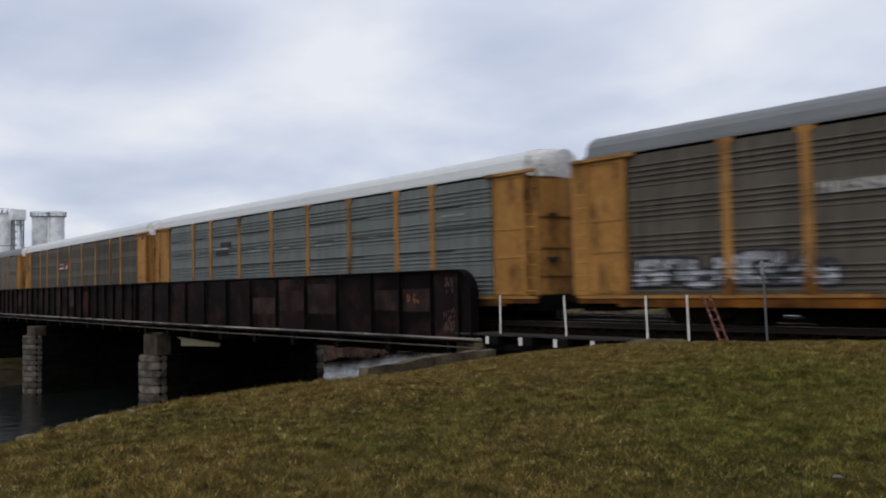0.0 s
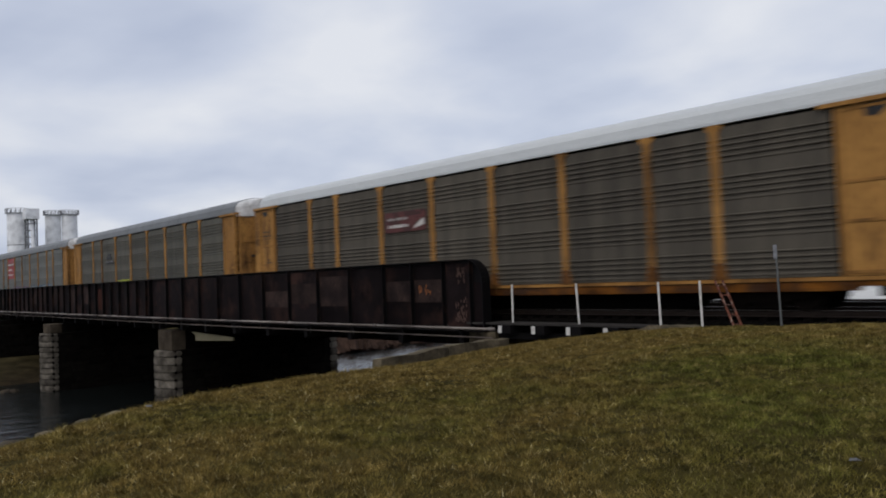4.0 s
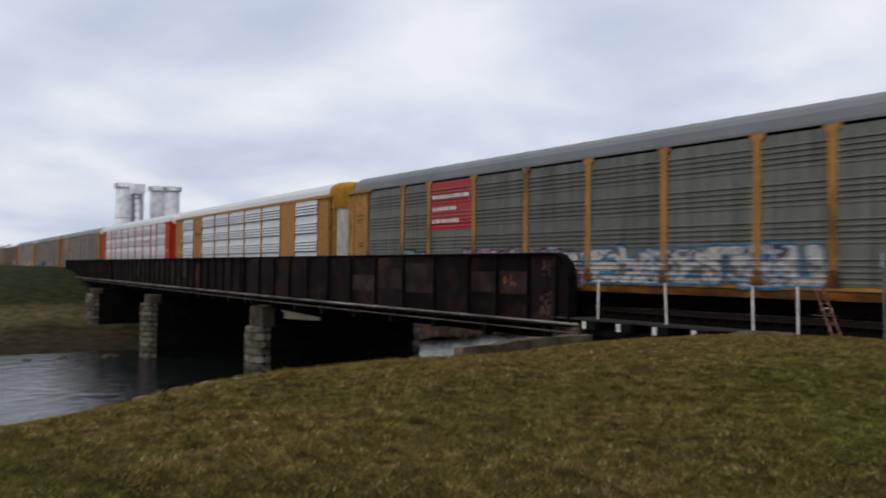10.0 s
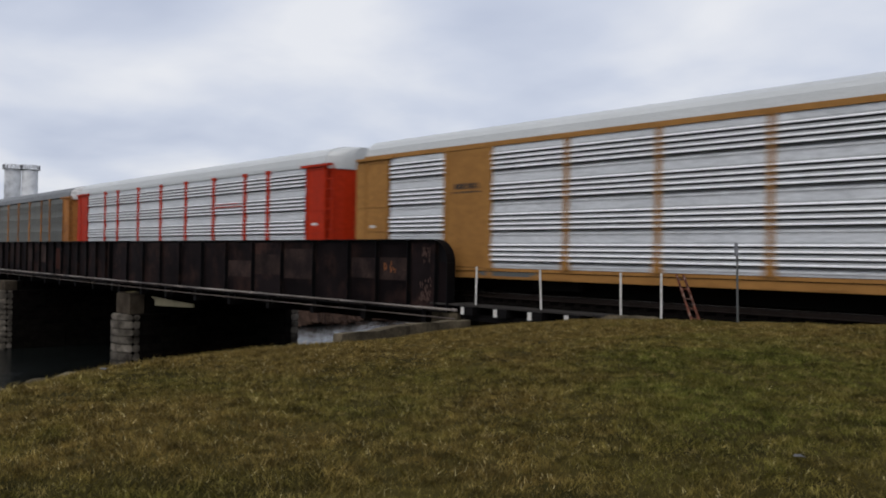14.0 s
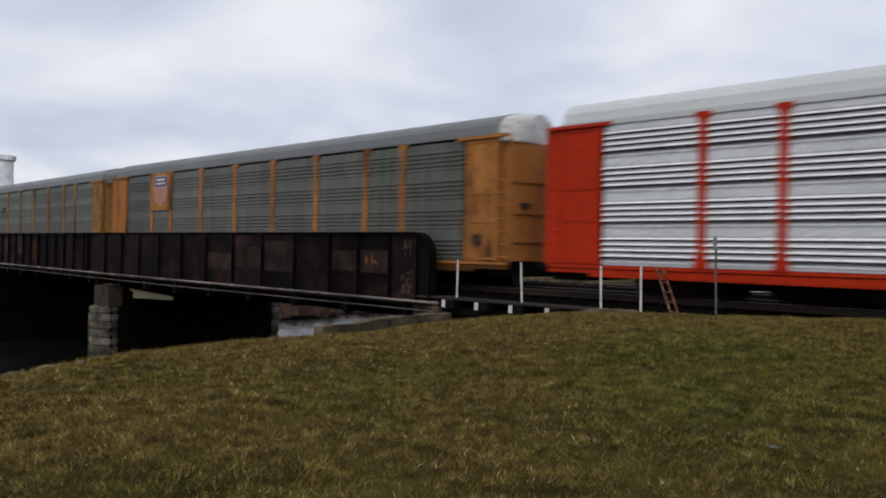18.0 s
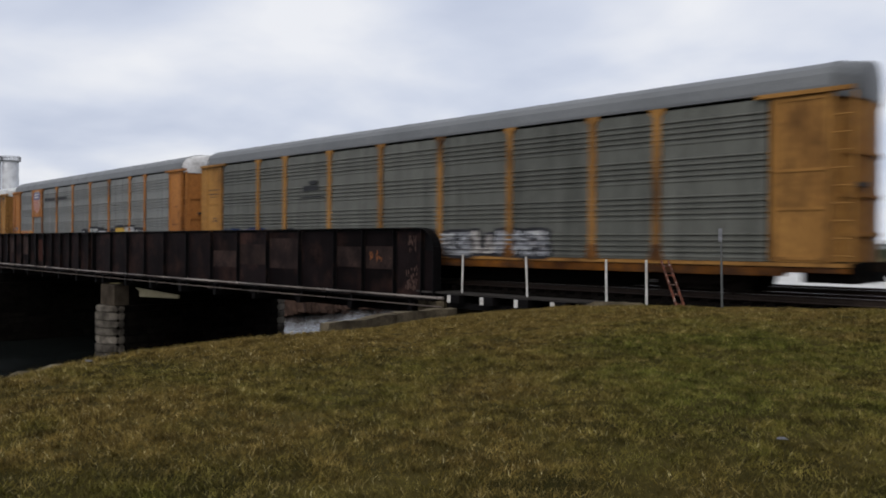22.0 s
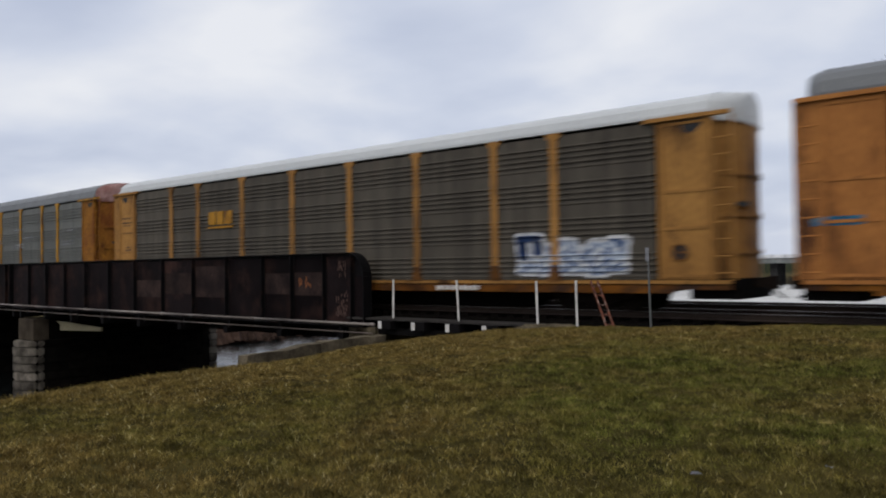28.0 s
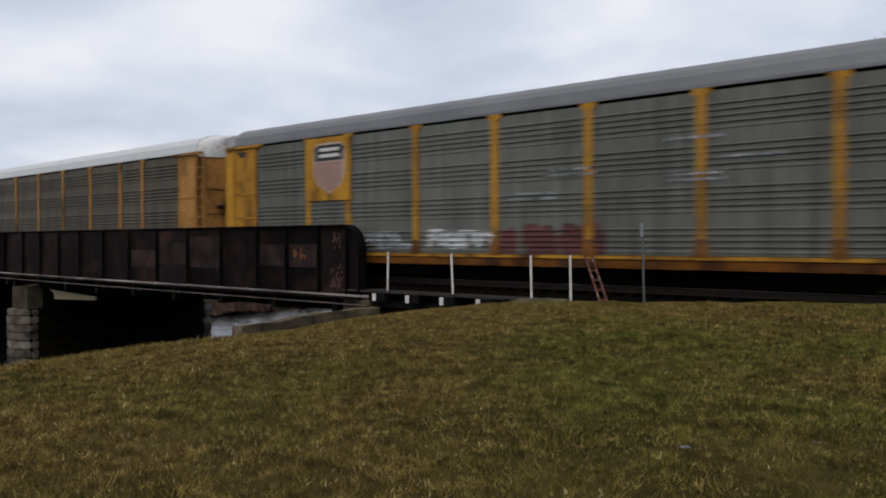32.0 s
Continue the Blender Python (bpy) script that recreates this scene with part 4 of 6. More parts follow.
for k, (az, dist, hgt) in enumerate(((7.0, 48.0, 12.4), (1.9, 44.0, 17.8))):
    c = polar(az, dist)
    bare_tree("bare_tree", c.x, c.y, hgt, 30 + k, "leafless winter tree with fine grey twigs")


for k, (x, y, s) in enumerate(((-2.25, 6.12, 0.055), (-1.55, 6.9, 0.04), (-10.45, 4.15, 0.07))):
    bm = bmesh.new()
    for u in range(3):
        for v in range(3):
            bm.verts.new(((u - 1) * s * 0.7, (v - 1) * s * 0.5, 0.02 + 0.4 * s * ((u * 7 + v * 5 + k) % 3) / 3))
    bm.verts.ensure_lookup_table()
    for u in range(2):
        for v in range(2):
            bm.faces.new([bm.verts[i] for i in (u * 3 + v, (u + 1) * 3 + v, (u + 1) * 3 + v + 1, u * 3 + v + 1)])
    bmesh.ops.solidify(bm, geom=bm.faces[:], thickness=0.003)
    ob = part("paper_scrap", bm, M["silodark"])
    ob.location = (x, y, ground_z(x, y) + 0.045)
    tagged(ob, "crumpled white scrap of litter lying in the grass", "litter")

# ---- the train ----
PITCH = 30.018
HALF, PANEL, WID = 14.42, 12.4, 1.55       # half body length, half panelled length, half width
EDGES = [-12.4, -9.5, -7.5, -4.5, -1.5, 1.5, 4.5, 7.5, 9.5, 12.4]
SILL0, SILL1, P0, P1, EAVE, CROWN = 0.50, 0.80, 0.84, 4.74, 4.90, 5.62
cache = {}


def shared(key, maker, material, smooth=False):
    k = (key, material.name)
    if k not in cache:
        bm = bmesh.new()
        maker(bm)
        cache[k] = data_of(bm, key.split("/")[0], material, smooth)
    return cache[k]


def ribs(style):
    """Profile of a side panel: height and depth."""
    pts = []
    if style == "slats":
        groups, flat, pitch, out, gap, back = 4, 0.19, 0.157, 0.055, 0.045, 0.0
    else:
        groups, flat, pitch, out, gap, back = 4, 0.19, 0.145, 0.044, 0.016, 0.0
    step = (P1 - P0) / groups
    for g in range(groups):
        b = P0 + g * step
        pts += [(b, back), (b + flat * 0.3, back), (b + flat * 0.36, back + 0.018), (b + flat * 0.5, back + 0.018), (b + flat * 0.62, back + 0.002)]
        z = b + flat
        for _ in range(4):
            if style == "slats":
                pts += [(z, back - 0.09), (z + gap - 0.002, back - 0.09), (z + gap, out), (z + gap + 0.016, out), (z + gap + 0.045, out - 0.045), (z + pitch - 0.008, back + 0.022)]
            else:
                pts += [(z, back - 0.004), (z + gap, out), (z + gap + 0.022, out), (z + gap + 0.046, back + 0.006), (z + pitch - 0.004, back + 0.004)]
            z += pitch
    pts.append((P1, back))
    return pts


def panel_maker(w, style):
    def make(bm):
        prof = ribs(style)
        xa, xb = -w / 2, w / 2
        left = [bm.verts.new((xa, -d, z)) for z, d in prof]
        right = [bm.verts.new((xb, -d, z)) for z, d in prof]
        for i in range(len(prof) - 1):
            bm.faces.new((left[i], right[i], right[i + 1], left[i + 1]))
    return make


def flat_panel(bm, w, z0, z1, y0=-0.03, y1=0.05):
    box(bm, -w / 2, w / 2, y0, y1, z0, z1)


def post_maker(width, flare):
    def make(bm):
        h = width / 2
        o = [(-h, P0 - 0.02), (h, P0 - 0.02), (h, P1 - 0.12), (h + flare, P1 - 0.04), (h + flare, P1 + 0.07), (-h - flare, P1 + 0.07), (-h - flare, P1 - 0.04), (-h, P1 - 0.12)]
        prism(bm, o, -0.055, 0.02)
    return make


def foot_maker(width):
    def make(bm):
        h = width / 2
        prism(bm, [(-h - 0.09, P0 - 0.02), (h + 0.09, P0 - 0.02), (h + 0.01, P0 + 0.4), (-h - 0.01, P0 + 0.4)], -0.064, -0.01)
    return make


def roof_maker(bm, crown=CROWN):
    prof = []
    n = 12
    for i in range(n + 1):
        a = math.pi * i / n
        y = -math.cos(a)
        prof.append((WID * (1.0 if abs(y) == 1 else abs(y) ** 0.9) * (1 if y > 0 else -1) if y else 0.0, EAVE + (crown - EAVE) * math.sin(a) ** 0.75))
    stations = [(-HALF + 0.62, 1.008, 1.015)]
    x = -HALF + 0.70
    while x < HALF - 0.8:
        stations += [(x, 1, 1), (x + 1.36, 1, 1), (x + 1.38, 1.008, 1.015), (x + 1.42, 1.008, 1.015)]
        x += 1.44
    stations[-1] = (HALF - 0.62, 1.008, 1.015)
    rings = [[bm.verts.new((sx, y * ky, EAVE + (z - EAVE) * kz)) for y, z in prof] for sx, ky, kz in stations]
    for ra, rb in zip(rings[:-1], rings[1:]):
        for i in range(n):
            bm.faces.new((ra[i], ra[i + 1], rb[i + 1], rb[i]))
    for r in (rings[0], rings[-1]):
        bm.faces.new(r)


def end_doors(bm, side, plain=False, first=0, last=5, top=4.68):
    """One leaf of the clamshell end door, rounded at the corner."""
    outer = [(HALF - 0.12, 0.01), (HALF - 0.16, 0.50), (HALF - 0.28, 0.88), (HALF - 0.45, 1.18), (HALF - 0.70, 1.45)]
    bot = 0.86
    ring = []
    for x, y in outer[first:last]:
        ring.append((bm.verts.new((x, y * side, bot)), bm.verts.new((x, y * side, top))))
    for a, b in zip(ring[:-1], ring[1:]):
        bm.faces.new((a[0], b[0], b[1], a[1]))
    for z in () if plain else (1.5, 2.4, 3.4):
        for (xa, ya), (xb, yb) in zip(outer[:-2], outer[1:-1]):
            vs = [bm.verts.new((xx + o, yy * side * (1 + o * 0.4), zz)) for xx, yy in ((xa, ya), (xb, yb)) for o in (0, 0.05) for zz in (z - 0.05, z + 0.05)]
            for f in ((0, 1, 3, 2), (4, 5, 7, 6), (2, 3, 7, 6), (0, 2, 6, 4), (1, 3, 7, 5)):
                bm.faces.new([vs[i] for i in f])


def gable(bm, foot=4.64, crown=CROWN):
    """The rounded hood above the doors that closes the roof's end."""
    n = 12
    prof = []
    for i in range(n + 1):
        a = math.pi * i / n
        y = -math.cos(a)
        prof.append((WID * (abs(y) ** 0.9) * (1 if y > 0 else -1), (crown - EAVE) * math.sin(a) ** 0.75))
    rings = []
    for x, ky, kz in ((HALF - 0.68, 1.0, 0.995), (HALF - 0.62, 0.985, 0.99), (HALF - 0.41, 0.80, 0.985), (HALF - 0.24, 0.60, 0.975), (HALF - 0.12, 0.34, 0.96)):
        ring = [bm.verts.new((x, prof[0][0] * ky, foot))]
        ring += [bm.verts.new((x, y * ky, EAVE + z * kz)) for y, z in prof]
        ring += [bm.verts.new((x, prof[-1][0] * ky, foot))]
        rings.append(ring)
    for ra, rb in zip(rings[:-1], rings[1:]):
        for i in range(n + 2):
            bm.faces.new((ra[i], ra[i + 1], rb[i + 1], rb[i]))
    bm.faces.new(rings[-1])


def sill_maker(bm):
    y = -WID
    box(bm, -HALF + 1.6, HALF - 1.6, y + 0.0, y + 0.1, SILL0, 0.71)
    box(bm, -HALF + 0.2, -HALF + 1.595, y + 0.0, y + 0.1, SILL0 + 0.1, 0.71)
    box(bm, HALF - 1.595, HALF - 0.2, y + 0.0, y + 0.1, SILL0 + 0.1, 0.71)
    for x in EDGES:
        box(bm, x - 0.11, x + 0.11, y - 0.028, y - 0.002, SILL0 + 0.03, 0.70)
    for k in range(9):
        x = -11.3 + 2.75 * k
        box(bm, x, x + 0.5 + 0.2 * (k % 3), y - 0.015, y - 0.003, SILL0 + 0.05, 0.64)


def channel_maker(bm):
    y = -WID
    box(bm, -HALF + 0.2, HALF - 0.2, y - 0.035, y + 0.12, 0.735, 0.825)


def far_wall(bm):
    box(bm, -HALF + 0.6, HALF - 0.6, WID - 0.06, WID, SILL0, EAVE - 0.005)


# Black sheet added behind the panels; paints the car's unlit inside.
def dark_backing(bm):
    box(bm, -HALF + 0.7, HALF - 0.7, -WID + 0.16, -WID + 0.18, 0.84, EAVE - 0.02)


def deck_maker(bm):
    box(bm, -HALF + 0.15, HALF - 0.15, -WID + 0.13, WID - 0.065, 0.62, 0.83)
    box(bm, -HALF + 2.2, HALF - 2.2, -0.35, 0.35, 0.5, 0.615)
    prism(bm, [(-9.35, 0.498), (9.35, 0.498), (9.2, 0.28), (8.3, 0.26), (7.9, 0.03), (-7.9, 0.03), (-8.3, 0.26), (-9.2, 0.28)], -0.35, 0.35)
    box(bm, -6.0, -4.2, -1.2, -0.6, 0.2, 0.615)
    box(bm, 3.0, 4.4, 0.5, 1.1, 0.2, 0.615)


def eave_maker(bm, z0=P1 + 0.075):
    box(bm, -HALF + 0.55, HALF - 0.55, -WID - 0.05, -WID + 0.06, z0, EAVE - 0.004)


def side_end(bm, reach=0.60):
    """The solid side panel beside the end door."""
    box(bm, PANEL + 0.07, HALF - reach, -WID - 0.03, -WID + 0.05, P0, P1 + 0.07)


def lintel(bm):
    box(bm, PANEL - 0.25, HALF - 0.12, -WID - 0.12, -WID + 0.02, P1 - 0.02, P1 + 0.08)


def corner_ladder(bm):
    z = P0 + 0.15
    while z < P1 - 0.3:
        tube(bm, (HALF - 0.55, -WID - 0.03, z), (HALF - 0.10, -WID - 0.01, z), 0.022, 6)
        z += 0.40
    for x in (HALF - 0.58, HALF - 0.13):
        box(bm, x, x + 0.05, -WID - 0.035, -WID + 0.04, P0 - 0.02, P1 - 0.05)


def end_stencil(bm):
    """Rows of small stencilled data on the end panel."""
    rng = random.Random(5)
    for z, x0, x1, h in ((3.62, 12.85, 13.55, 0.05), (3.42, 12.85, 13.6, 0.06), (3.30, 12.9, 13.5, 0.04), (2.30, 12.9, 13.2, 0.05), (2.16, 12.85, 13.3, 0.07)):
        x = x0
        while x < x1:
            w = rng.uniform(0.04, 0.12)
            box(bm, x, x + w, -WID - 0.0345, -WID - 0.0305, z, z + h)
            x += w + rng.uniform(0.02, 0.05)


def truck_frame(bm):
    for sy in (-1, 1):
        y = sy * 1.02
        prism(bm, [(-1.25, 0.5), (-1.05, 0.62), (-0.45, 0.66), (-0.3, 0.72), (0.3, 0.72), (0.45, 0.66), (1.05, 0.62), (1.25, 0.5), (1.25, 0.36), (0.95, 0.36), (0.5, 0.22), (-0.5, 0.22), (-0.95, 0.36), (-1.25, 0.36)], y - 0.08, y + 0.08)
    box(bm, -0.42, 0.42, -0.93, 0.93, 0.08, 0.6)


def wheelset(bm):
    for sy in (-1, 1):
        tube(bm, (0, sy * 0.70, 0), (0, sy * 0.84, 0), 0.457, 24)
        tube(bm, (0, sy * 0.66, 0), (0, sy * 0.70, 0), 0.485, 24)
        for k in range(6):
            a = 2 * math.pi * k / 6
            tube(bm, (0.26 * math.cos(a), sy * 0.84, 0.26 * math.sin(a)), (0.26 * math.cos(a), sy * 0.85, 0.26 * math.sin(a)), 0.05, 6)
    tube(bm, (0, -0.95, 0), (0, 0.95, 0), 0.08, 10)


def end_sill(bm):
    box(bm, HALF - 1.3, HALF - 0.12, -1.25, 1.25, 0.36, 0.845)


def door_slot(bm, z):
    box(bm, HALF - 0.26, HALF - 0.11, -0.88, -0.45, z, z + 0.10)


def brake_recess(bm):
    """A flat black disc on the end panel: painted shade for the hand brake's hollow."""
    tube(bm, (PANEL + 0.62, -WID - 0.0305, 1.50), (PANEL + 0.62, -WID - 0.040, 1.50), 0.21, 16)


def brake_wheel(bm):
    c = Vector((PANEL + 0.62, -WID - 0.07, 1.50))
    ring = [c + Vector((0.20 * math.cos(a), 0, 0.20 * math.sin(a))) for a in (2 * math.pi * k / 12 for k in range(12))]
    for k in range(12):
        tube(bm, ring[k], ring[(k + 1) % 12], 0.014, 5)
        if k % 4 == 0:
            tube(bm, c, ring[k], 0.012, 5)
    tube(bm, c, c + Vector((0, 0.045, 0)), 0.03, 8)


# Black patch painted below the lintel as its shadow.
def soot_mark(bm):
    prism(bm, [(PANEL + 0.75, 4.42), (PANEL + 1.0, 4.36), (PANEL + 1.2, 4.55), (PANEL + 1.25, 4.70), (PANEL + 0.7, 4.70)], -WID - 0.0345, -WID - 0.0305)


def door_frame(bm):
    for x in (PANEL + 0.10, HALF - 0.70):
        box(bm, x, x + 0.10, -WID - 0.065, -WID - 0.0305, P0 + 0.02, P1 - 0.03)
    for z in (P0 + 0.05, 2.05, 2.95, P1 - 0.14):
        box(bm, PANEL + 0.21, HALF - 0.71, -WID - 0.050, -WID - 0.0305, z, z + 0.07)


def coupler(bm):
    box(bm, HALF - 0.5, HALF + 0.28, -0.12, 0.12, 0.62, 0.86)
    box(bm, HALF + 0.20, HALF + 0.435, -0.2, 0.14, 0.58, 0.9)
    tube(bm, (HALF - 0.15, 0.5, 0.72), (HALF + 0.42, 0.42, 0.35), 0.03, 8)


def mirrored(maker):
    def make(bm):
        maker(bm)
        bmesh.ops.scale(bm, vec=(-1, 1, 1), verts=bm.verts[:])
    return make


M.update({
    "yellow": mat("weathered_yellow_paint", (0.385, 0.195, 0.055), (0.235, 0.112, 0.032), 0.6, scale=0.7, amount=1.2, fine=16, stretch=(1, 1, 0.35), rust=(0.045, 0.022, 0.011), rust_at=0.57, rust_scale=0.8, spec=0.08),
    "amber": mat("bright_yellow_paint", (0.46, 0.235, 0.026), (0.30, 0.140, 0.020), 0.55, scale=0.7, amount=1.2, fine=16, stretch=(1, 1, 0.35), rust=(0.075, 0.030, 0.013), rust_at=0.54, rust_scale=0.9, spec=0.08),
    "tan": mat("tan_brown_paint", (0.37, 0.185, 0.055), (0.26, 0.125, 0.036), 0.6, scale=0.6, amount=0.8, fine=16, stretch=(1, 1, 0.4), spec=0.08),
    "orange": mat("faded_orange_paint", (0.43, 0.180, 0.050), (0.28, 0.108, 0.030), 0.6, scale=0.7, amount=1.2, fine=16, stretch=(1, 1, 0.35), rust=(0.06, 0.024, 0.012), rust_at=0.58, rust_scale=0.8, spec=0.08),
    "red": mat("red_paint", (0.46, 0.030, 0.006), (0.32, 0.022, 0.006), 0.5, scale=0.7, amount=0.9, fine=16, stretch=(1, 1, 0.35), spec=0.08),
    "grey_panel": mat("galvanised_panel", (0.156, 0.156, 0.134), (0.080, 0.081, 0.069), 0.5, 0.3, scale=0.9, amount=1.1, fine=11, stretch=(4.2, 1, 0.3), bump=0.1, per_object=0.14),
    "warm_panel": mat("grime_tinted_panel", (0.112, 0.102, 0.076), (0.055, 0.050, 0.036), 0.55, 0.25, scale=0.9, amount=1.2, fine=11, stretch=(4.2, 1, 0.3), bump=0.1, per_object=0.14),
    "silver_panel": mat("silver_galvanised_panel", (0.215, 0.216, 0.198), (0.118, 0.118, 0.108), 0.45, 0.35, scale=0.9, amount=1.2, fine=11, stretch=(4.2, 1, 0.3), bump=0.1, per_object=0.12),
    "brown_panel": mat("grimy_panel", (0.100, 0.086, 0.065), (0.052, 0.044, 0.034), 0.7, 0.1, scale=0.9, amount=1.2, fine=11, stretch=(4.2, 1, 0.3), bump=0.1, per_object=0.14, rust=(0.10, 0.06, 0.045), rust_at=0.66, rust_scale=1.2),
    "blue_panel": mat("blue_grey_panel", (0.158, 0.172, 0.160), (0.094, 0.104, 0.098), 0.55, 0.15, scale=0.9, amount=1.0, fine=11, stretch=(4.2, 1, 0.3), bump=0.1, per_object=0.10),
    "white_panel": mat("clean_galvanised_panel", (0.60, 0.61, 0.62), (0.46, 0.47, 0.48), 0.4, 0.15, scale=0.8, amount=0.8, fine=14, stretch=(0.7, 1, 1), bump=0.05),
    "roof_white": mat("white_roof_sheet", (0.60, 0.61, 0.60), (0.46, 0.47, 0.465), 0.45, 0.2, scale=0.35, amount=0.5, fine=45, stretch=(0.6, 0.5, 1), bump=0.0),
    "roof_grey": mat("dull_galvanised_roof", (0.185, 0.19, 0.192), (0.130, 0.135, 0.137), 0.5, 0.3, scale=0.5, amount=0.9, fine=40, stretch=(1, 0.5, 1), bump=0.03),
    "gable": mat("dirty_white_gable", (0.66, 0.655, 0.65), (0.40, 0.385, 0.37), 0.6, scale=1.5, amount=1.4, fine=9, rust=(0.12, 0.10, 0.09), rust_at=0.64, rust_scale=1.6),
    "rusted_gable": mat("rust_washed_gable", (0.34, 0.22, 0.20), (0.16, 0.055, 0.045), 0.7, scale=1.0, amount=1.6, fine=12, rust=(0.10, 0.030, 0.022), rust_at=0.56, rust_scale=1.1),
    "rusted_end": mat("rust_stained_yellow_paint", (0.42, 0.19, 0.022), (0.17, 0.058, 0.014), 0.65, scale=1.1, amount=1.8, fine=16, stretch=(1, 1, 0.5), rust=(0.075, 0.024, 0.010), rust_at=0.53, rust_scale=1.1, spec=0.08),
    "sillblack": mat("dirty_frame_dark_inside", (0.0085, 0.0076, 0.0068), (0.004, 0.0036, 0.0032), 0.9, scale=2, fine=25, spec=0.03),
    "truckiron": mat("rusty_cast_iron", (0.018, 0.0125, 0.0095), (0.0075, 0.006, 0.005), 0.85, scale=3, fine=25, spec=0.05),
    "sill": mat("rusty_side_sill", (0.21, 0.078, 0.012), (0.045, 0.018, 0.007), 0.7, scale=1.1, amount=1.5, fine=16, rust=(0.035, 0.02, 0.014), rust_at=0.53, rust_scale=0.9, spec=0.06),
    "foot": mat("rusted_post_foot", (0.20, 0.085, 0.022), (0.045, 0.022, 0.012), 0.75, scale=2.2, amount=1.6, fine=18, spec=0.06, per_object=0.35),
    # Skylight on the slat lips, painted as a near-white tone.
    "edge_highlight": mat("painted_edge_highlight", (0.90, 0.90, 0.91), (0.80, 0.80, 0.81), 0.4, 0.1, scale=1.2, fine=12, bump=0.0),
    "pale_door": mat("pale_door_paint", (0.62, 0.61, 0.55), (0.50, 0.49, 0.43), 0.5, scale=0.8, amount=0.8, fine=8, stretch=(1, 1, 0.2), bump=0.0),
    "ink": mat("black_lettering", (0.0228, 0.0228, 0.02432), (0.0152, 0.0152, 0.01672), 0.6, scale=5, fine=30),
    "sign_red": mat("red_sign_paint", (0.3496, 0.0266, 0.0304), (0.2736, 0.0228, 0.0266), 0.5, scale=1, amount=0.7, fine=20),
    "sign_pale": mat("faded_white_shield", (0.45, 0.35, 0.30), (0.36, 0.27, 0.22), 0.6, scale=1.5, fine=20),
    "sign_dim": mat("grimy_red_shield", (0.22, 0.06, 0.035), (0.14, 0.04, 0.025), 0.6, scale=1.5, fine=20),
    "sign_pink": mat("faded_pink_shield", (0.42, 0.10, 0.06), (0.34, 0.08, 0.05), 0.6, scale=1.5, fine=20),
    "sign_blue": mat("blue_shield_paint", (0.0418, 0.057, 0.1976), (0.0304, 0.0418, 0.152), 0.6, scale=2, fine=20),
})


def wall_panel(car, xa, xb, material, style, label=""):
    w = xb - xa - 0.02
    key = "panel/%s%.2f" % (style, w)
    mk = panel_maker(w, style) if style in ("slats", "ribs") else (lambda bm: flat_panel(bm, w, P0, P1))
    ob = new("side_panel", shared(key, mk, material))
    ob.parent = car
    ob.location = ((xa + xb) / 2, -WID, 0)
    if label:
        ob["label"] = label
    if style == "slats":
        # Bright bar along each lip: a painted highlight.
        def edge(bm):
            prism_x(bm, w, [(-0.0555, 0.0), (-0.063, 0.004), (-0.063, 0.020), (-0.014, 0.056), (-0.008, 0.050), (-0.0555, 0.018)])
        # Black bar that fills the recess: its shade as colour.
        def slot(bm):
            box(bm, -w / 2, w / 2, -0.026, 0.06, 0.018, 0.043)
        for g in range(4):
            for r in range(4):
                e = new("slat_edge", shared("slat_edge/%.2f" % w, edge, M["edge_highlight"]))
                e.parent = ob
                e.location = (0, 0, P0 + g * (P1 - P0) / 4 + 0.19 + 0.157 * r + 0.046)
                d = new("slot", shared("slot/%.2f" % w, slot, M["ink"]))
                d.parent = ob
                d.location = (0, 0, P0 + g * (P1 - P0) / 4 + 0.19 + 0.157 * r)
    return ob


def prism_x(bm, w, outline):
    """A bar along x with that outline in depth and height."""
    a = [bm.verts.new((-w / 2, y, z)) for y, z in outline]
    c = [bm.verts.new((w / 2, y, z)) for y, z in outline]
    n = len(outline)
    bm.faces.new(a)
    bm.faces.new(c[::-1])
    for i in range(n):
        bm.faces.new((a[(i + 1) % n], a[i], c[i], c[(i + 1) % n]))


def bars(car, x0, x1, z0, z1, rows, material, seed, name="lettering", y=-0.052, gap=0.35):
    """Unreadable writing as rows of short bars."""
    rng = random.Random(seed)
    bm = bmesh.new()
    h = (z1 - z0) / rows
    for r in range(rows):
        x = x0
        z = z0 + r * h
        while x < x1 - 0.03:
            w = min(rng.uniform(0.06, 0.20), x1 - x)
            box(bm, x, x + w, -WID + y - 0.004, -WID + y, z + h * gap / 2, z + h * (1 - gap / 2))
            x += w + rng.uniform(0.03, 0.08)
    return tagged(part(name, bm, material, car), kind="stuff")


def plate(car, name, x0, x1, z0, z1, material, y=-0.07, label="", parent=None):
    bm = bmesh.new()
    box(bm, x0, x1, -WID + y, -WID + 0.0, z0, z1)
    return part(name, bm, material, parent or car, label)


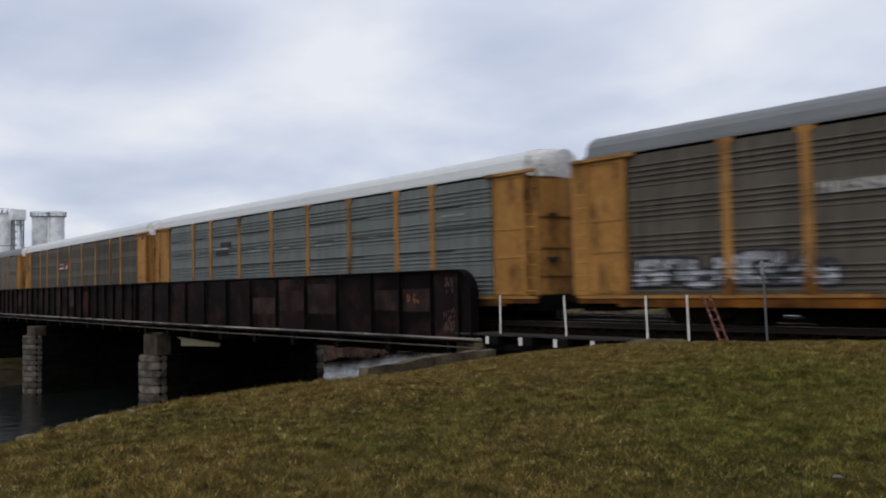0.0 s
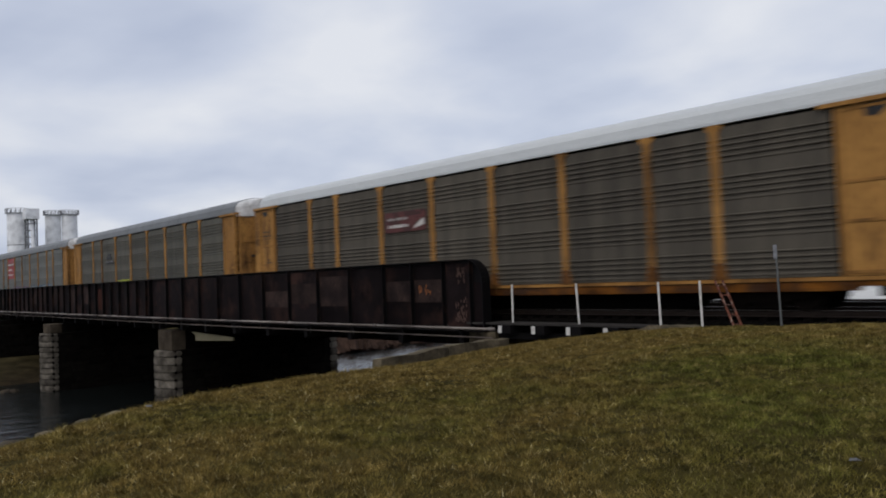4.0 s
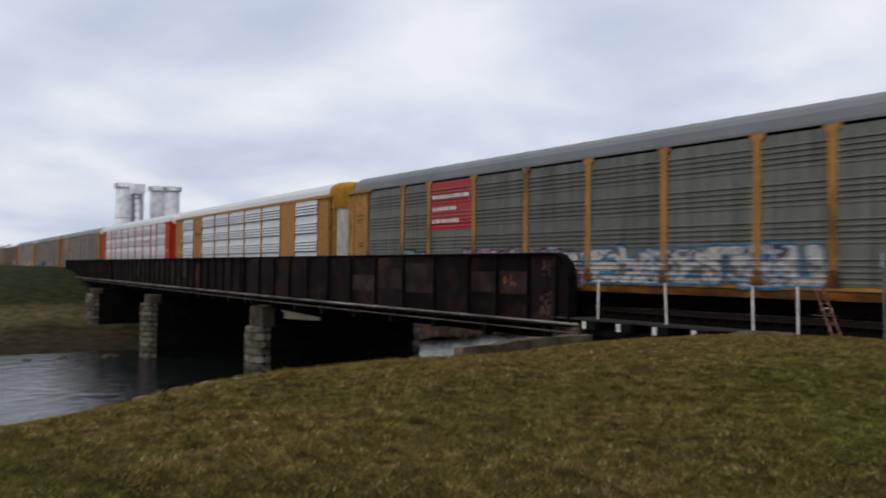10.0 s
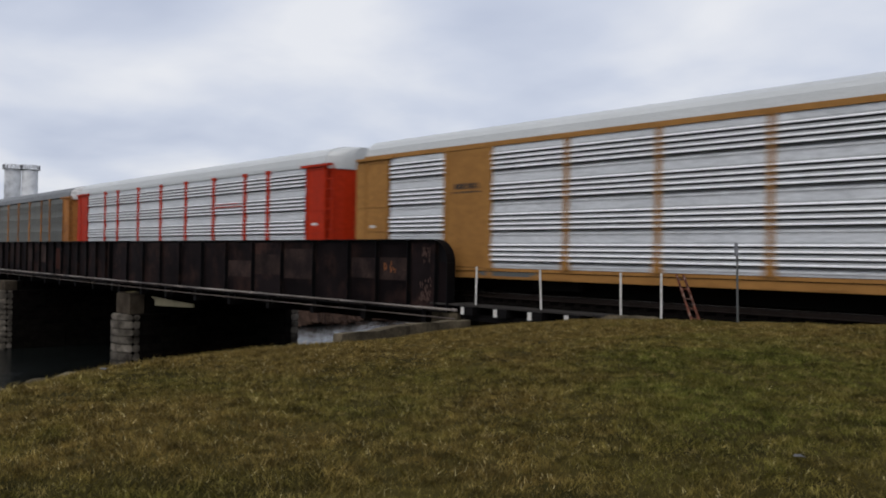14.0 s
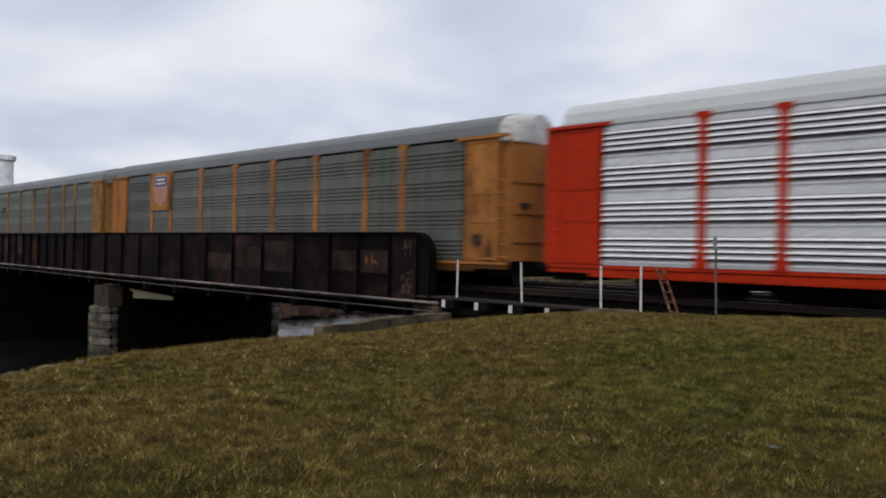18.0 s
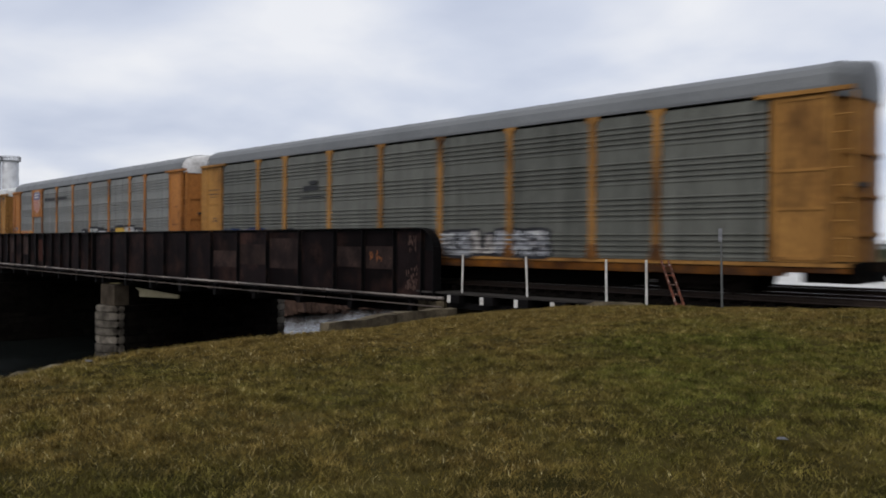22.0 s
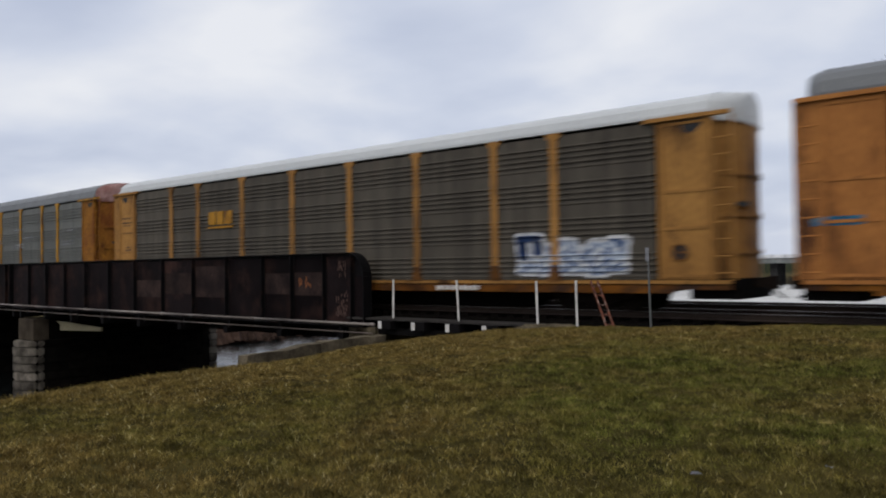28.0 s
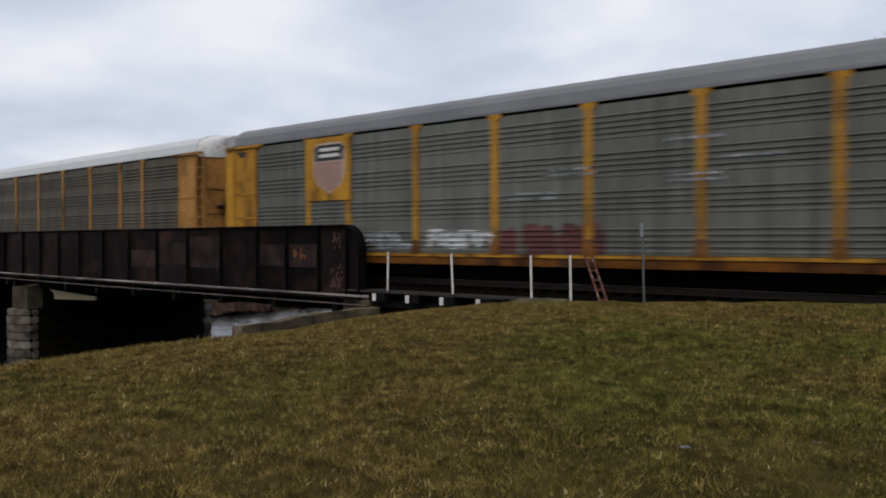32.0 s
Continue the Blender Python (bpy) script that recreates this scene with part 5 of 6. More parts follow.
def shield(car, xc, zt, w, h, blue, pink):
    """A striped shield emblem on the sign plate, drawn as plain shapes."""
    y = -WID - 0.083
    bm = bmesh.new()
    rim = [(-0.57, -0.1), (-0.44, 0.03), (0.0, 0.055), (0.44, 0.03), (0.57, -0.1), (0.545, -0.62), (0.40, -0.86), (0.0, -1.05), (-0.40, -0.86), (-0.545, -0.62)]
    prism(bm, [(xc + a * w, zt + b * h) for a, b in rim], y - 0.0015, y + 0.001)
    part("emblem_rim", bm, M["sign_pale"], car)
    bm = bmesh.new()
    o = [(-0.5, -0.34), (0.5, -0.34), (0.5, -0.16), (0.56, -0.1), (0.42, 0.0), (-0.42, 0.0), (-0.56, -0.1), (-0.5, -0.16)]
    prism(bm, [(xc + a * w, zt + b * h) for a, b in o], y - 0.004, y)
    part("emblem_top", bm, blue, car)
    low = lambda a: -1.0 + 0.35 * abs(a * 2) ** 2.2
    bm = bmesh.new()
    prism(bm, [(xc + a / 10 * w, zt + low(a / 10) * h) for a in range(-5, 6)] + [(xc + 0.5 * w, zt - 0.35 * h), (xc - 0.5 * w, zt - 0.35 * h)], y - 0.003, y)
    part("emblem_field", bm, M["sign_pale"], car)
    for k in range(6):
        a0 = -0.47 + k * 0.16
        a1 = a0 + 0.075
        bm = bmesh.new()
        prism(bm, [(xc + a0 * w, zt + low(a0) * h), (xc + a1 * w, zt + low(a1) * h), (xc + a1 * w, zt - 0.36 * h), (xc + a0 * w, zt - 0.36 * h)], y - 0.007, y - 0.0035)
        part("emblem_stripe", bm, pink, car)
    for zz in (-0.10, -0.23):
        bm = bmesh.new()
        box(bm, xc - 0.36 * w, xc + 0.36 * w, y - 0.008, y - 0.0045, zt + zz * h - 0.035 * h, zt + zz * h + 0.035 * h)
        part("emblem_bar", bm, M["white"], car)


def spray(name, colours, scale=2.2):
    """Spray paint: hard-edged colour patches from two noises."""
    m = bpy.data.materials.new(name)
    m.use_nodes = True
    nodes, links = m.node_tree.nodes, m.node_tree.links
    co = nodes.new("ShaderNodeTexCoord")
    n = nodes.new("ShaderNodeTexNoise")
    n.inputs["Scale"].default_value, n.inputs["Detail"].default_value, n.inputs["Distortion"].default_value = scale, 2.0, 1.6
    links.new(co.outputs["Object"], n.inputs["Vector"])
    r = nodes.new("ShaderNodeValToRGB")
    r.color_ramp.interpolation = "CONSTANT"
    k = len(colours)
    while len(r.color_ramp.elements) < k:
        r.color_ramp.elements.new(0.5)
    for i, c in enumerate(colours):
        e = r.color_ramp.elements[i]
        e.position, e.color = 0.0 if i == 0 else 0.30 + 0.40 * i / k, (*c, 1)
    links.new(n.outputs[0], r.inputs[0])
    links.new(r.outputs[0], nodes["Principled BSDF"].inputs["Base Color"])
    nodes["Principled BSDF"].inputs["Roughness"].default_value = 0.65
    nodes["Principled BSDF"].inputs["Specular IOR Level"].default_value = 0.12
    return m


def autorack(i, panel, trim, roof, label, style="ribs", solid=(), post=None, sill=None, gable_m=None, white_door=False, worn_end=None):
    car = thing("autorack_car", label, "freight car", "autorack train", at=pose(0, RAIL_Y, 0))
    post, sill = post or trim, sill or (trim if style == "slats" else M["sill"])
    for k, (xa, xb) in enumerate(zip(EDGES[:-1], EDGES[1:])):
        if k in solid:
            wall_panel(car, xa, xb, trim, "flat", "solid painted panel")
        else:
            wall_panel(car, xa, xb, panel, style)
    thin = style == "slats" and post is not M["red"]
    pm = shared("post/%s" % thin, post_maker(0.14 if thin else 0.22, 0.02 if thin else 0.10), post)
    fm = shared("foot/%s" % thin, foot_maker(0.14 if thin else 0.22), post if style == "slats" else M["foot"])
    for x in EDGES[1:-1]:
        ob = new("side_post", pm)
        ob.parent = car
        ob.location = (x, -WID - (0.018 if style == "slats" else 0.0), 0)
        ft = new("post_foot", fm)
        ft.parent = ob
    low = style == "slats"
    for name, maker, m in (("side_sill", sill_maker, sill), ("sill_channel", channel_maker, trim), ("far_side_wall", far_wall, panel), ("deck", deck_maker, M["sillblack"]), ("inner_screen", dark_backing, M["sillblack"])):
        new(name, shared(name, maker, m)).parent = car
    new("eave_rail", shared("eave_rail/low" if low else "eave_rail", (lambda bm: eave_maker(bm, P1 + 0.002)) if low else eave_maker, trim if white_door else roof)).parent = car
    new("roof", shared("roof/low" if i == 10 else "roof", (lambda bm: roof_maker(bm, CROWN - 0.16)) if i == 10 else roof_maker, roof, False)).parent = car
    hood = "_of_low_roof" if i == 10 else "_of_deep_hood" if white_door else ""
    hoods = {"": gable, "_of_low_roof": lambda bm: gable(bm, 4.64, CROWN - 0.16), "_of_deep_hood": lambda bm: gable(bm, 4.22)}
    for e, tag in ((1, "r"), (-1, "l")):
        face = worn_end if worn_end and e == 1 else trim
        wrap = (lambda f: f) if e == 1 else mirrored
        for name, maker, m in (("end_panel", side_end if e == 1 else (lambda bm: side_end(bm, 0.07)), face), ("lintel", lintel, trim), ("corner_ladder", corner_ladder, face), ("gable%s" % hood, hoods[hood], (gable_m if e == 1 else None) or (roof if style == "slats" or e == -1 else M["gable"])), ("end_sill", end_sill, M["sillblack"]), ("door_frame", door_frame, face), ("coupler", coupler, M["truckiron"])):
            new(name.split("_of_")[0], shared(name + "/" + tag, wrap(maker), m)).parent = car
        if e == -1 and i in (2, 4, 8, 10, 12):
            tagged(new("stencil", shared("stencil", wrap(end_stencil), M["ink"])), kind="stuff").parent = car
        if style != "slats":
            for z in (1.95, 3.35) if i < 3 else (2.60,):
                new("door_slot", shared("door_slot/%s%.1f" % (tag, z), wrap(lambda bm, z=z: door_slot(bm, z)), M["ink"])).parent = car
            if e == 1 and i in (4, 7, 10, 11):
                recess = new("brake_recess", shared("brake_recess", brake_recess, M["ink"]))
                recess.parent = car
                new("brake_wheel", shared("brake_wheel", brake_wheel, M["foot"])).parent = recess
            if i in (2, 10, 11):
                new("soot_mark", shared("soot_mark/" + tag, wrap(soot_mark), M["ink"])).parent = car
        for sd in (-1, 1):
            mk = wrap(lambda bm, sd=sd: end_doors(bm, sd, style == "slats"))
            if white_door and e == 1:
                new("end_door", shared("end_door/pale%d" % sd, lambda bm, sd=sd: end_doors(bm, sd, True, 0, 4, 4.26), M["pale_door"])).parent = car
                new("door_corner", shared("door_corner/%d" % sd, lambda bm, sd=sd: end_doors(bm, sd, True, 3, 5), trim)).parent = car
                continue
            new("end_door", shared("end_door/%s%s%d" % (style, tag, sd), mk, face)).parent = car
        tr = new("truck", shared("truck", truck_frame, M["truckiron"]))
        tr.parent = car
        tr.location = (e * 10.4, 0, 0)
        for wx in (-0.9, 0.9):
            ws = new("wheelset", shared("wheelset", wheelset, M["truckiron"]))
            ws.parent = tr
            ws.location = (wx, 0, 0.457)
            if i < 13:
                WHEELS.append(ws)
    CARS.append((i, car))
    return car


CARS, WHEELS = [], []
GREY, BROWN, BLUE, WHITE = M["grey_panel"], M["brown_panel"], M["blue_panel"], M["white_panel"]
YELLOW, AMBER, TAN, ORANGE, RED = M["yellow"], M["amber"], M["tan"], M["orange"], M["red"]
RW, RG = M["roof_white"], M["roof_grey"]
autorack(0, BROWN, YELLOW, RG, "grimy grey autorack with yellow posts and spray paint along its foot")
autorack(1, BLUE, YELLOW, RW, "blue-grey autorack with yellow posts and a white roof")
autorack(2, BROWN, YELLOW, RW, "dirty brown autorack with yellow posts and a white roof")
autorack(3, M["warm_panel"], YELLOW, RG, "grey autorack with yellow posts and spray-painted lettering")
autorack(4, GREY, YELLOW, RG, "grey autorack with a red name board and spray paint")
autorack(5, WHITE, TAN, RW, "clean silver slatted autorack with tan panels", "slats", solid=(1, 7), white_door=True, gable_m=AMBER)
autorack(6, WHITE, RED, RW, "clean silver slatted autorack with bright red ends", "slats", post=RED)
autorack(7, GREY, ORANGE, RG, "grey autorack with orange posts and a faded shield emblem")
autorack(8, GREY, YELLOW, RG, "grey autorack with yellow posts and blue spray paint", gable_m=RG)
autorack(9, M["silver_panel"], ORANGE, RG, "grey autorack with orange posts, a shield emblem and spray paint")
autorack(10, BROWN, YELLOW, RW, "grimy brown autorack with yellow posts and a pale roof", gable_m=M["roof_white"])
autorack(11, GREY, AMBER, RG, "grey autorack with bright yellow posts and a shield emblem", gable_m=M["rusted_gable"], worn_end=M["rusted_end"])
for k in range(12, 17):
    autorack(k, GREY if k % 2 else BROWN, YELLOW, RW if k == 12 else RG, "grey autorack with yellow posts far back in the train")


def conform(car, name, x0, x1, z0, z1, material, style="ribs", label="", inside=None, step=0.05, proud=0.012):
    """A painted area that follows the corrugations; inside(x, z) cuts its outline."""
    prof = ribs(style)
    rows = [z0 + (z1 - z0) * i / 40 for i in range(41)]
    def depth(z):
        for (za, da), (zb, db) in zip(prof[:-1], prof[1:]):
            if za <= z <= zb and zb > za:
                return da + (db - da) * (z - za) / (zb - za)
        return 0.02
    n = max(1, round((x1 - x0) / step))
    bm = bmesh.new()
    made = {}
    def vert(i, j):
        if (i, j) not in made:
            made[i, j] = bm.verts.new((x0 + (x1 - x0) * i / n, -WID - depth(rows[j]) - proud, rows[j]))
        return made[i, j]
    for i in range(n):
        x = x0 + (x1 - x0) * (i + 0.5) / n
        for j in range(40):
            if inside is None or inside(x, (rows[j] + rows[j + 1]) / 2):
                bm.faces.new((vert(i, j), vert(i + 1, j), vert(i + 1, j + 1), vert(i, j + 1)))
    return part(name, bm, material, car, label)


def lobed(x0, x1, z0, z1, letters, seed):
    rng = random.Random(seed)
    lobes = []
    for i in range(letters):
        c = x0 + (x1 - x0) * (i + 0.5) / letters
        for _ in range(3):
            lobes.append((c + rng.uniform(-0.2, 0.2), z0 + (z1 - z0) * rng.uniform(0.3, 0.65), (x1 - x0) / letters * rng.uniform(0.32, 0.55), (z1 - z0) * rng.uniform(0.28, 0.48)))
    def inside(x, z):
        return any(((x - c) / a) ** 2 + ((z - d) / b) ** 2 < 1 for c, d, a, b in lobes)
    return inside


def strokes(x0, x1, z0, z1, rng):
    """Slanting strokes that fill a letter's box: centre, half sizes, slant."""
    w, h, zc = x1 - x0, z1 - z0, (z0 + z1) / 2
    s = rng.uniform(-0.25, 0.3)
    out = [(x0 + w * 0.22, zc, w * 0.17, h * 0.5, s)]
    if rng.random() < 0.75:
        out.append((x1 - w * 0.22, zc + h * rng.uniform(-0.1, 0.1), w * 0.16, h * rng.uniform(0.25, 0.48), s + rng.uniform(-0.3, 0.3)))
    for zz in rng.sample((z0 + h * 0.12, zc, z1 - h * 0.12), rng.choice((1, 2, 2, 3))):
        out.append(((x0 + x1) / 2, zz, w * 0.44, h * rng.uniform(0.09, 0.15), s * 0.3))
    return out


def stroke_test(items, grow):
    def inside(x, z):
        for cx, cz, hw, hh, s in items:
            u, v = abs(x - cx - s * (z - cz)) / (hw + grow), abs(z - cz) / (hh + grow)
            if u ** 4 + v ** 4 < 1:
                return True
        return False
    return inside


def graffiti(car, x0, x1, z0, z1, fills, outline, seed, letters=5, label="spray-painted letter shapes", proud=0.012, base=None, grow=0.09):
    """Letter-like strokes: a dark or bright outline with filled letters on it."""
    rng = random.Random(seed)
    w = (x1 - x0) / letters
    made, every = [], []
    for i in range(letters):
        items = strokes(x0 + w * i - 0.06 * w, x0 + w * (i + 1) + 0.06 * w, z0 + (z1 - z0) * rng.uniform(0.06, 0.2), z1 - (z1 - z0) * rng.uniform(0.06, 0.22), rng)
        made.append(items)
        every += items
    if base:
        conform(car, "graffiti_base", x0 - 0.3, x1 + 0.3, z0, z1 - 0.1, base, inside=lobed(x0 - 0.2, x1 + 0.2, z0 - 0.1, z1 - 0.05, letters, seed + 500), proud=proud - 0.005)
    if outline:
        conform(car, "graffiti_outline", x0 - 0.2, x1 + 0.2, z0, z1, outline, label=label, inside=stroke_test(every, grow), proud=proud)
    for i, items in enumerate(made):
        conform(car, "graffiti_letter", x0 + w * i - 0.25 * w, x0 + w * (i + 1) + 0.25 * w, z0, z1, fills[i % len(fills)], inside=stroke_test(items, 0.0), proud=proud + 0.004 + 0.003 * (i % 2), step=0.04)


def dashes(car, seed, material):
    """Dark open slits between the stacked panel sheets."""
    rng = random.Random(seed)
    for z in (1.64, 2.40, 3.16, 3.92):
        for xa, xb in zip(EDGES[:-1], EDGES[1:]):
            x = xa + 0.14 + (0.0 if rng.random() < 0.7 else rng.uniform(0.3, 0.9))
            w = min(3.0 if rng.random() < 0.7 else rng.uniform(0.6, 1.5), xb - 0.14 - x)
            if w > 0.15 and rng.random() < 0.88:
                plate(car, "slit", x, x + w, z, z + 0.035, material, y=-0.047)


CAR = dict(CARS)
G_WHITE = spray("white_spray", [(0.36, 0.36, 0.37), (0.46, 0.46, 0.46), (0.30, 0.31, 0.33)], 1.5)
G_GREY = spray("grey_spray", [(0.05, 0.05, 0.055), (0.30, 0.31, 0.33), (0.12, 0.12, 0.13), (0.36, 0.36, 0.36)], 2.2)
G_BLACK = spray("black_spray", [(0.018, 0.018, 0.02), (0.03, 0.03, 0.034)], 2.0)
G_LIME = spray("lime_spray", [(0.40, 0.46, 0.05), (0.48, 0.50, 0.09), (0.16, 0.18, 0.03), (0.44, 0.48, 0.06)], 2.4)
G_BLUE = spray("blue_spray", [(0.006, 0.014, 0.045), (0.011, 0.028, 0.085), (0.020, 0.030, 0.060)], 1.6)
G_CYAN = spray("cyan_spray", [(0.015, 0.07, 0.13), (0.03, 0.12, 0.20), (0.06, 0.15, 0.21)], 1.6)
G_PINK = spray("pink_spray", [(0.40, 0.17, 0.24), (0.48, 0.26, 0.32), (0.30, 0.18, 0.34)], 1.6)
G_LILAC = spray("lilac_spray", [(0.20, 0.20, 0.27), (0.30, 0.29, 0.33), (0.12, 0.10, 0.16)], 1.6)
G_CREAM = spray("cream_spray", [(0.46, 0.40, 0.32), (0.52, 0.46, 0.38), (0.40, 0.30, 0.24)], 1.4)
G_TEAL = spray("teal_spray", [(0.05, 0.13, 0.12), (0.09, 0.19, 0.16), (0.16, 0.22, 0.20)], 1.8)
G_MAROON = spray("maroon_spray", [(0.085, 0.035, 0.032), (0.11, 0.042, 0.04), (0.06, 0.03, 0.028)], 1.4)
G_GOLD = spray("gold_spray", [(0.48, 0.30, 0.05), (0.55, 0.36, 0.06), (0.42, 0.24, 0.05)], 1.4)
G_FIRE = spray("orange_spray", [(0.46, 0.12, 0.05), (0.52, 0.26, 0.06), (0.34, 0.07, 0.05)], 2.0)
G_STEEL = spray("steel_blue_spray", [(0.10, 0.13, 0.20), (0.34, 0.38, 0.44), (0.05, 0.08, 0.16)], 2.2)
G_MIX = spray("mixed_spray", [(0.015, 0.03, 0.07), (0.30, 0.32, 0.36), (0.02, 0.04, 0.10), (0.32, 0.24, 0.22), (0.40, 0.40, 0.40)], 2.6)
G_MULTI = spray("many_coloured_spray", [(0.05, 0.03, 0.07), (0.20, 0.12, 0.24), (0.34, 0.18, 0.24), (0.05, 0.13, 0.16), (0.32, 0.31, 0.34)], 2.4)
G_BONE = spray("bone_spray", [(0.10, 0.09, 0.09), (0.30, 0.28, 0.26), (0.36, 0.34, 0.32), (0.20, 0.19, 0.19)], 1.8)
G_SHADE = spray("shadowed_spray", [(0.42, 0.42, 0.41), (0.02, 0.02, 0.024), (0.36, 0.37, 0.36), (0.10, 0.20, 0.20)], 2.2)
INK, LIGHT = M["ink"], M["white"]

# first car: pale scrawl and cream letter bars
graffiti(CAR[0], -12.2, -6.9, 0.95, 1.95, [G_GREY], G_BLACK, 11, 7)
bars(CAR[0], -7.25, -4.6, 3.14, 3.44, 1, G_BONE, 3, gap=0.1)
# second: slits, a small dark emblem
dashes(CAR[1], 4, INK)
plate(CAR[1], "emblem", -6.9, -5.6, 2.98, 3.22, INK, y=-0.055)
plate(CAR[1], "emblem", -6.4, -5.35, 3.36, 3.62, INK, y=-0.055)
plate(CAR[1], "emblem_bar", -7.0, -5.5, 3.27, 3.33, G_BONE, y=-0.056)
for x0, z0 in ((-3.6, 3.0), (-0.5, 3.03), (2.2, 2.98), (5.2, 3.1), (10.0, 3.6)):
    bars(CAR[1], x0, x0 + 1.1, z0, z0 + 0.08, 1, G_BONE, int(x0 * 7 + 90))
# third: maroon emblem with slanted white strokes
plate(CAR[2], "emblem_board", -4.2, -1.85, 2.95, 3.72, G_MAROON, y=-0.055)
bm = bmesh.new()
prism(bm, [(-2.55, 3.05), (-1.95, 3.15), (-1.95, 3.42), (-2.15, 3.30)], -WID - 0.062, -WID - 0.0555)
part("emblem_stroke", bm, LIGHT, CAR[2])
bars(CAR[2], -4.0, -2.8, 3.12, 3.24, 1, LIGHT, 8, y=-0.056, gap=0.1)
bars(CAR[2], -4.0, -2.9, 3.40, 3.50, 1, G_BONE, 9, y=-0.056, gap=0.1)
# fourth: dark marks, lime and white letters
plate(CAR[3], "emblem", -6.4, -5.3, 3.32, 3.52, INK, y=-0.05)
plate(CAR[3], "emblem", -6.1, -5.5, 3.55, 3.72, INK, y=-0.05)
plate(CAR[3], "emblem", -6.4, -4.75, 3.02, 3.10, INK, y=-0.05)
plate(CAR[3], "emblem_bar", -6.5, -5.0, 3.16, 3.22, G_GREY, y=-0.05)
graffiti(CAR[3], -4.15, -1.85, 0.86, 1.95, [G_LIME], G_LIME, 21, 3)
graffiti(CAR[3], -1.3, 3.2, 0.50, 1.75, [G_WHITE], G_BLACK, 22, 5, proud=0.03, base=G_WHITE)
conform(CAR[3], "graffiti_base", -1.0, 3.1, 0.84, 1.2, G_WHITE, proud=0.05)
graffiti(CAR[3], -11.8, -5.4, 0.84, 1.72, [G_GREY, G_BLACK, G_GREY], G_BLACK, 23, 7)
graffiti(CAR[3], 3.6, 6.8, 0.9, 1.8, [BROWN], G_BLACK, 24, 3)
# fifth: red name board with three rows of white bars, many-coloured letters
conform(CAR[4], "name_board", -7.4, -4.6, 2.72, 4.7, M["sign_red"], label="red painted name board")
for k, (xa, xb) in enumerate(((-7.2, -5.4), (-7.2, -5.6), (-7.2, -4.75))):
    bars(CAR[4], xa, xb, 3.02 + 0.5 * k, 3.20 + 0.5 * k, 1, LIGHT, 40 + k, y=-0.056, gap=0.2)
graffiti(CAR[4], -5.2, 1.1, 0.60, 2.05, [G_MULTI, G_MIX, G_PINK, G_LILAC, G_MULTI], G_BLACK, 31, 7, proud=0.02, base=G_MULTI, grow=0.06)
graffiti(CAR[4], -1.5, 0.9, 0.55, 1.3, [G_MULTI, G_BLUE], G_BLUE, 36, 3, proud=0.04)
graffiti(CAR[4], -9.4, -7.7, 0.9, 2.05, [G_TEAL, G_GREY], G_BLACK, 32, 2)
graffiti(CAR[4], -7.3, -5.6, 0.70, 1.8, [G_BLACK, G_FIRE, G_BLACK], G_BLACK, 33, 3)
graffiti(CAR[4], 1.6, 9.3, 0.60, 2.05, [G_BONE, G_BONE, G_GREY], G_CYAN, 34, 7, proud=0.03, grow=0.07)
conform(CAR[4], "graffiti_band", 1.2, 2.6, 0.86, 1.9, G_CYAN, inside=lobed(1.2, 2.6, 0.8, 1.95, 2, 61), proud=0.022)
graffiti(CAR[4], 0.9, 1.8, 0.75, 1.85, [G_GOLD], G_CREAM, 35, 1)
# sixth: small dark lettering on the solid panel, curved end
bars(CAR[5], -9.1, -8.0, 3.42, 3.62, 1, INK, 50, y=-0.036, gap=0.05)
bars(CAR[5], -9.2, -7.9, 3.28, 3.36, 1, INK, 51, y=-0.036)
plate(CAR[5], "placard", -11.9 - 1.6, -11.9 - 1.3, 2.2, 2.3, LIGHT, y=-0.04)
for x0, x1 in ((-8.0, -5.6),):
    plate(CAR[5], "placard_board", x0, x1, 0.58, 0.72, M["signgrey"], y=-0.008)
# seventh: red stroke of lettering
bars(CAR[6], 4.7, 7.2, 3.28, 3.40, 1, RED, 60, y=-0.066)
bars(CAR[6], 4.9, 7.0, 3.44, 3.52, 1, RED, 61, y=-0.066)
plate(CAR[6], "placard", 12.9, 13.3, 2.35, 2.45, LIGHT, y=-0.035)
# eighth: faded shield on an orange plate
plate(CAR[7], "sign_plate", -9.62, -7.38, 2.9, 4.8, ORANGE, y=-0.08, label="orange sign plate")
shield(CAR[7], -8.5, 4.60, 1.2, 1.45, M["sign_blue"], M["sign_pink"])
graffiti(CAR[7], -12.2, -9.7, 0.95, 1.75, [G_GREY, BROWN], G_GREY, 71, 4)
# ninth: dark marks, blue and white letters
for z0, z1, xa, xb in ((3.30, 3.50, -6.2, -5.2), (3.54, 3.70, -5.8, -5.3), (3.02, 3.08, -6.3, -4.9)):
    plate(CAR[8], "emblem", xa, xb, z0, z1, INK, y=-0.05)
graffiti(CAR[8], -12.3, -9.0, 0.65, 1.9, [G_MIX, G_LILAC], G_BLUE, 81, 5, base=G_LILAC)
graffiti(CAR[8], -8.9, -6.2, 0.62, 1.85, [G_SHADE, G_STEEL], G_BLACK, 82, 4, proud=0.02, base=G_GREY)
graffiti(CAR[8], -6.0, -1.6, 0.60, 1.75, [G_BLUE], G_BLACK, 84, 5, proud=0.02, base=G_BLUE, grow=0.05)
graffiti(CAR[8], -1.2, 6.0, 0.72, 1.75, [G_GREY, G_BONE, G_GREY], G_BLACK, 83, 7, proud=0.024)
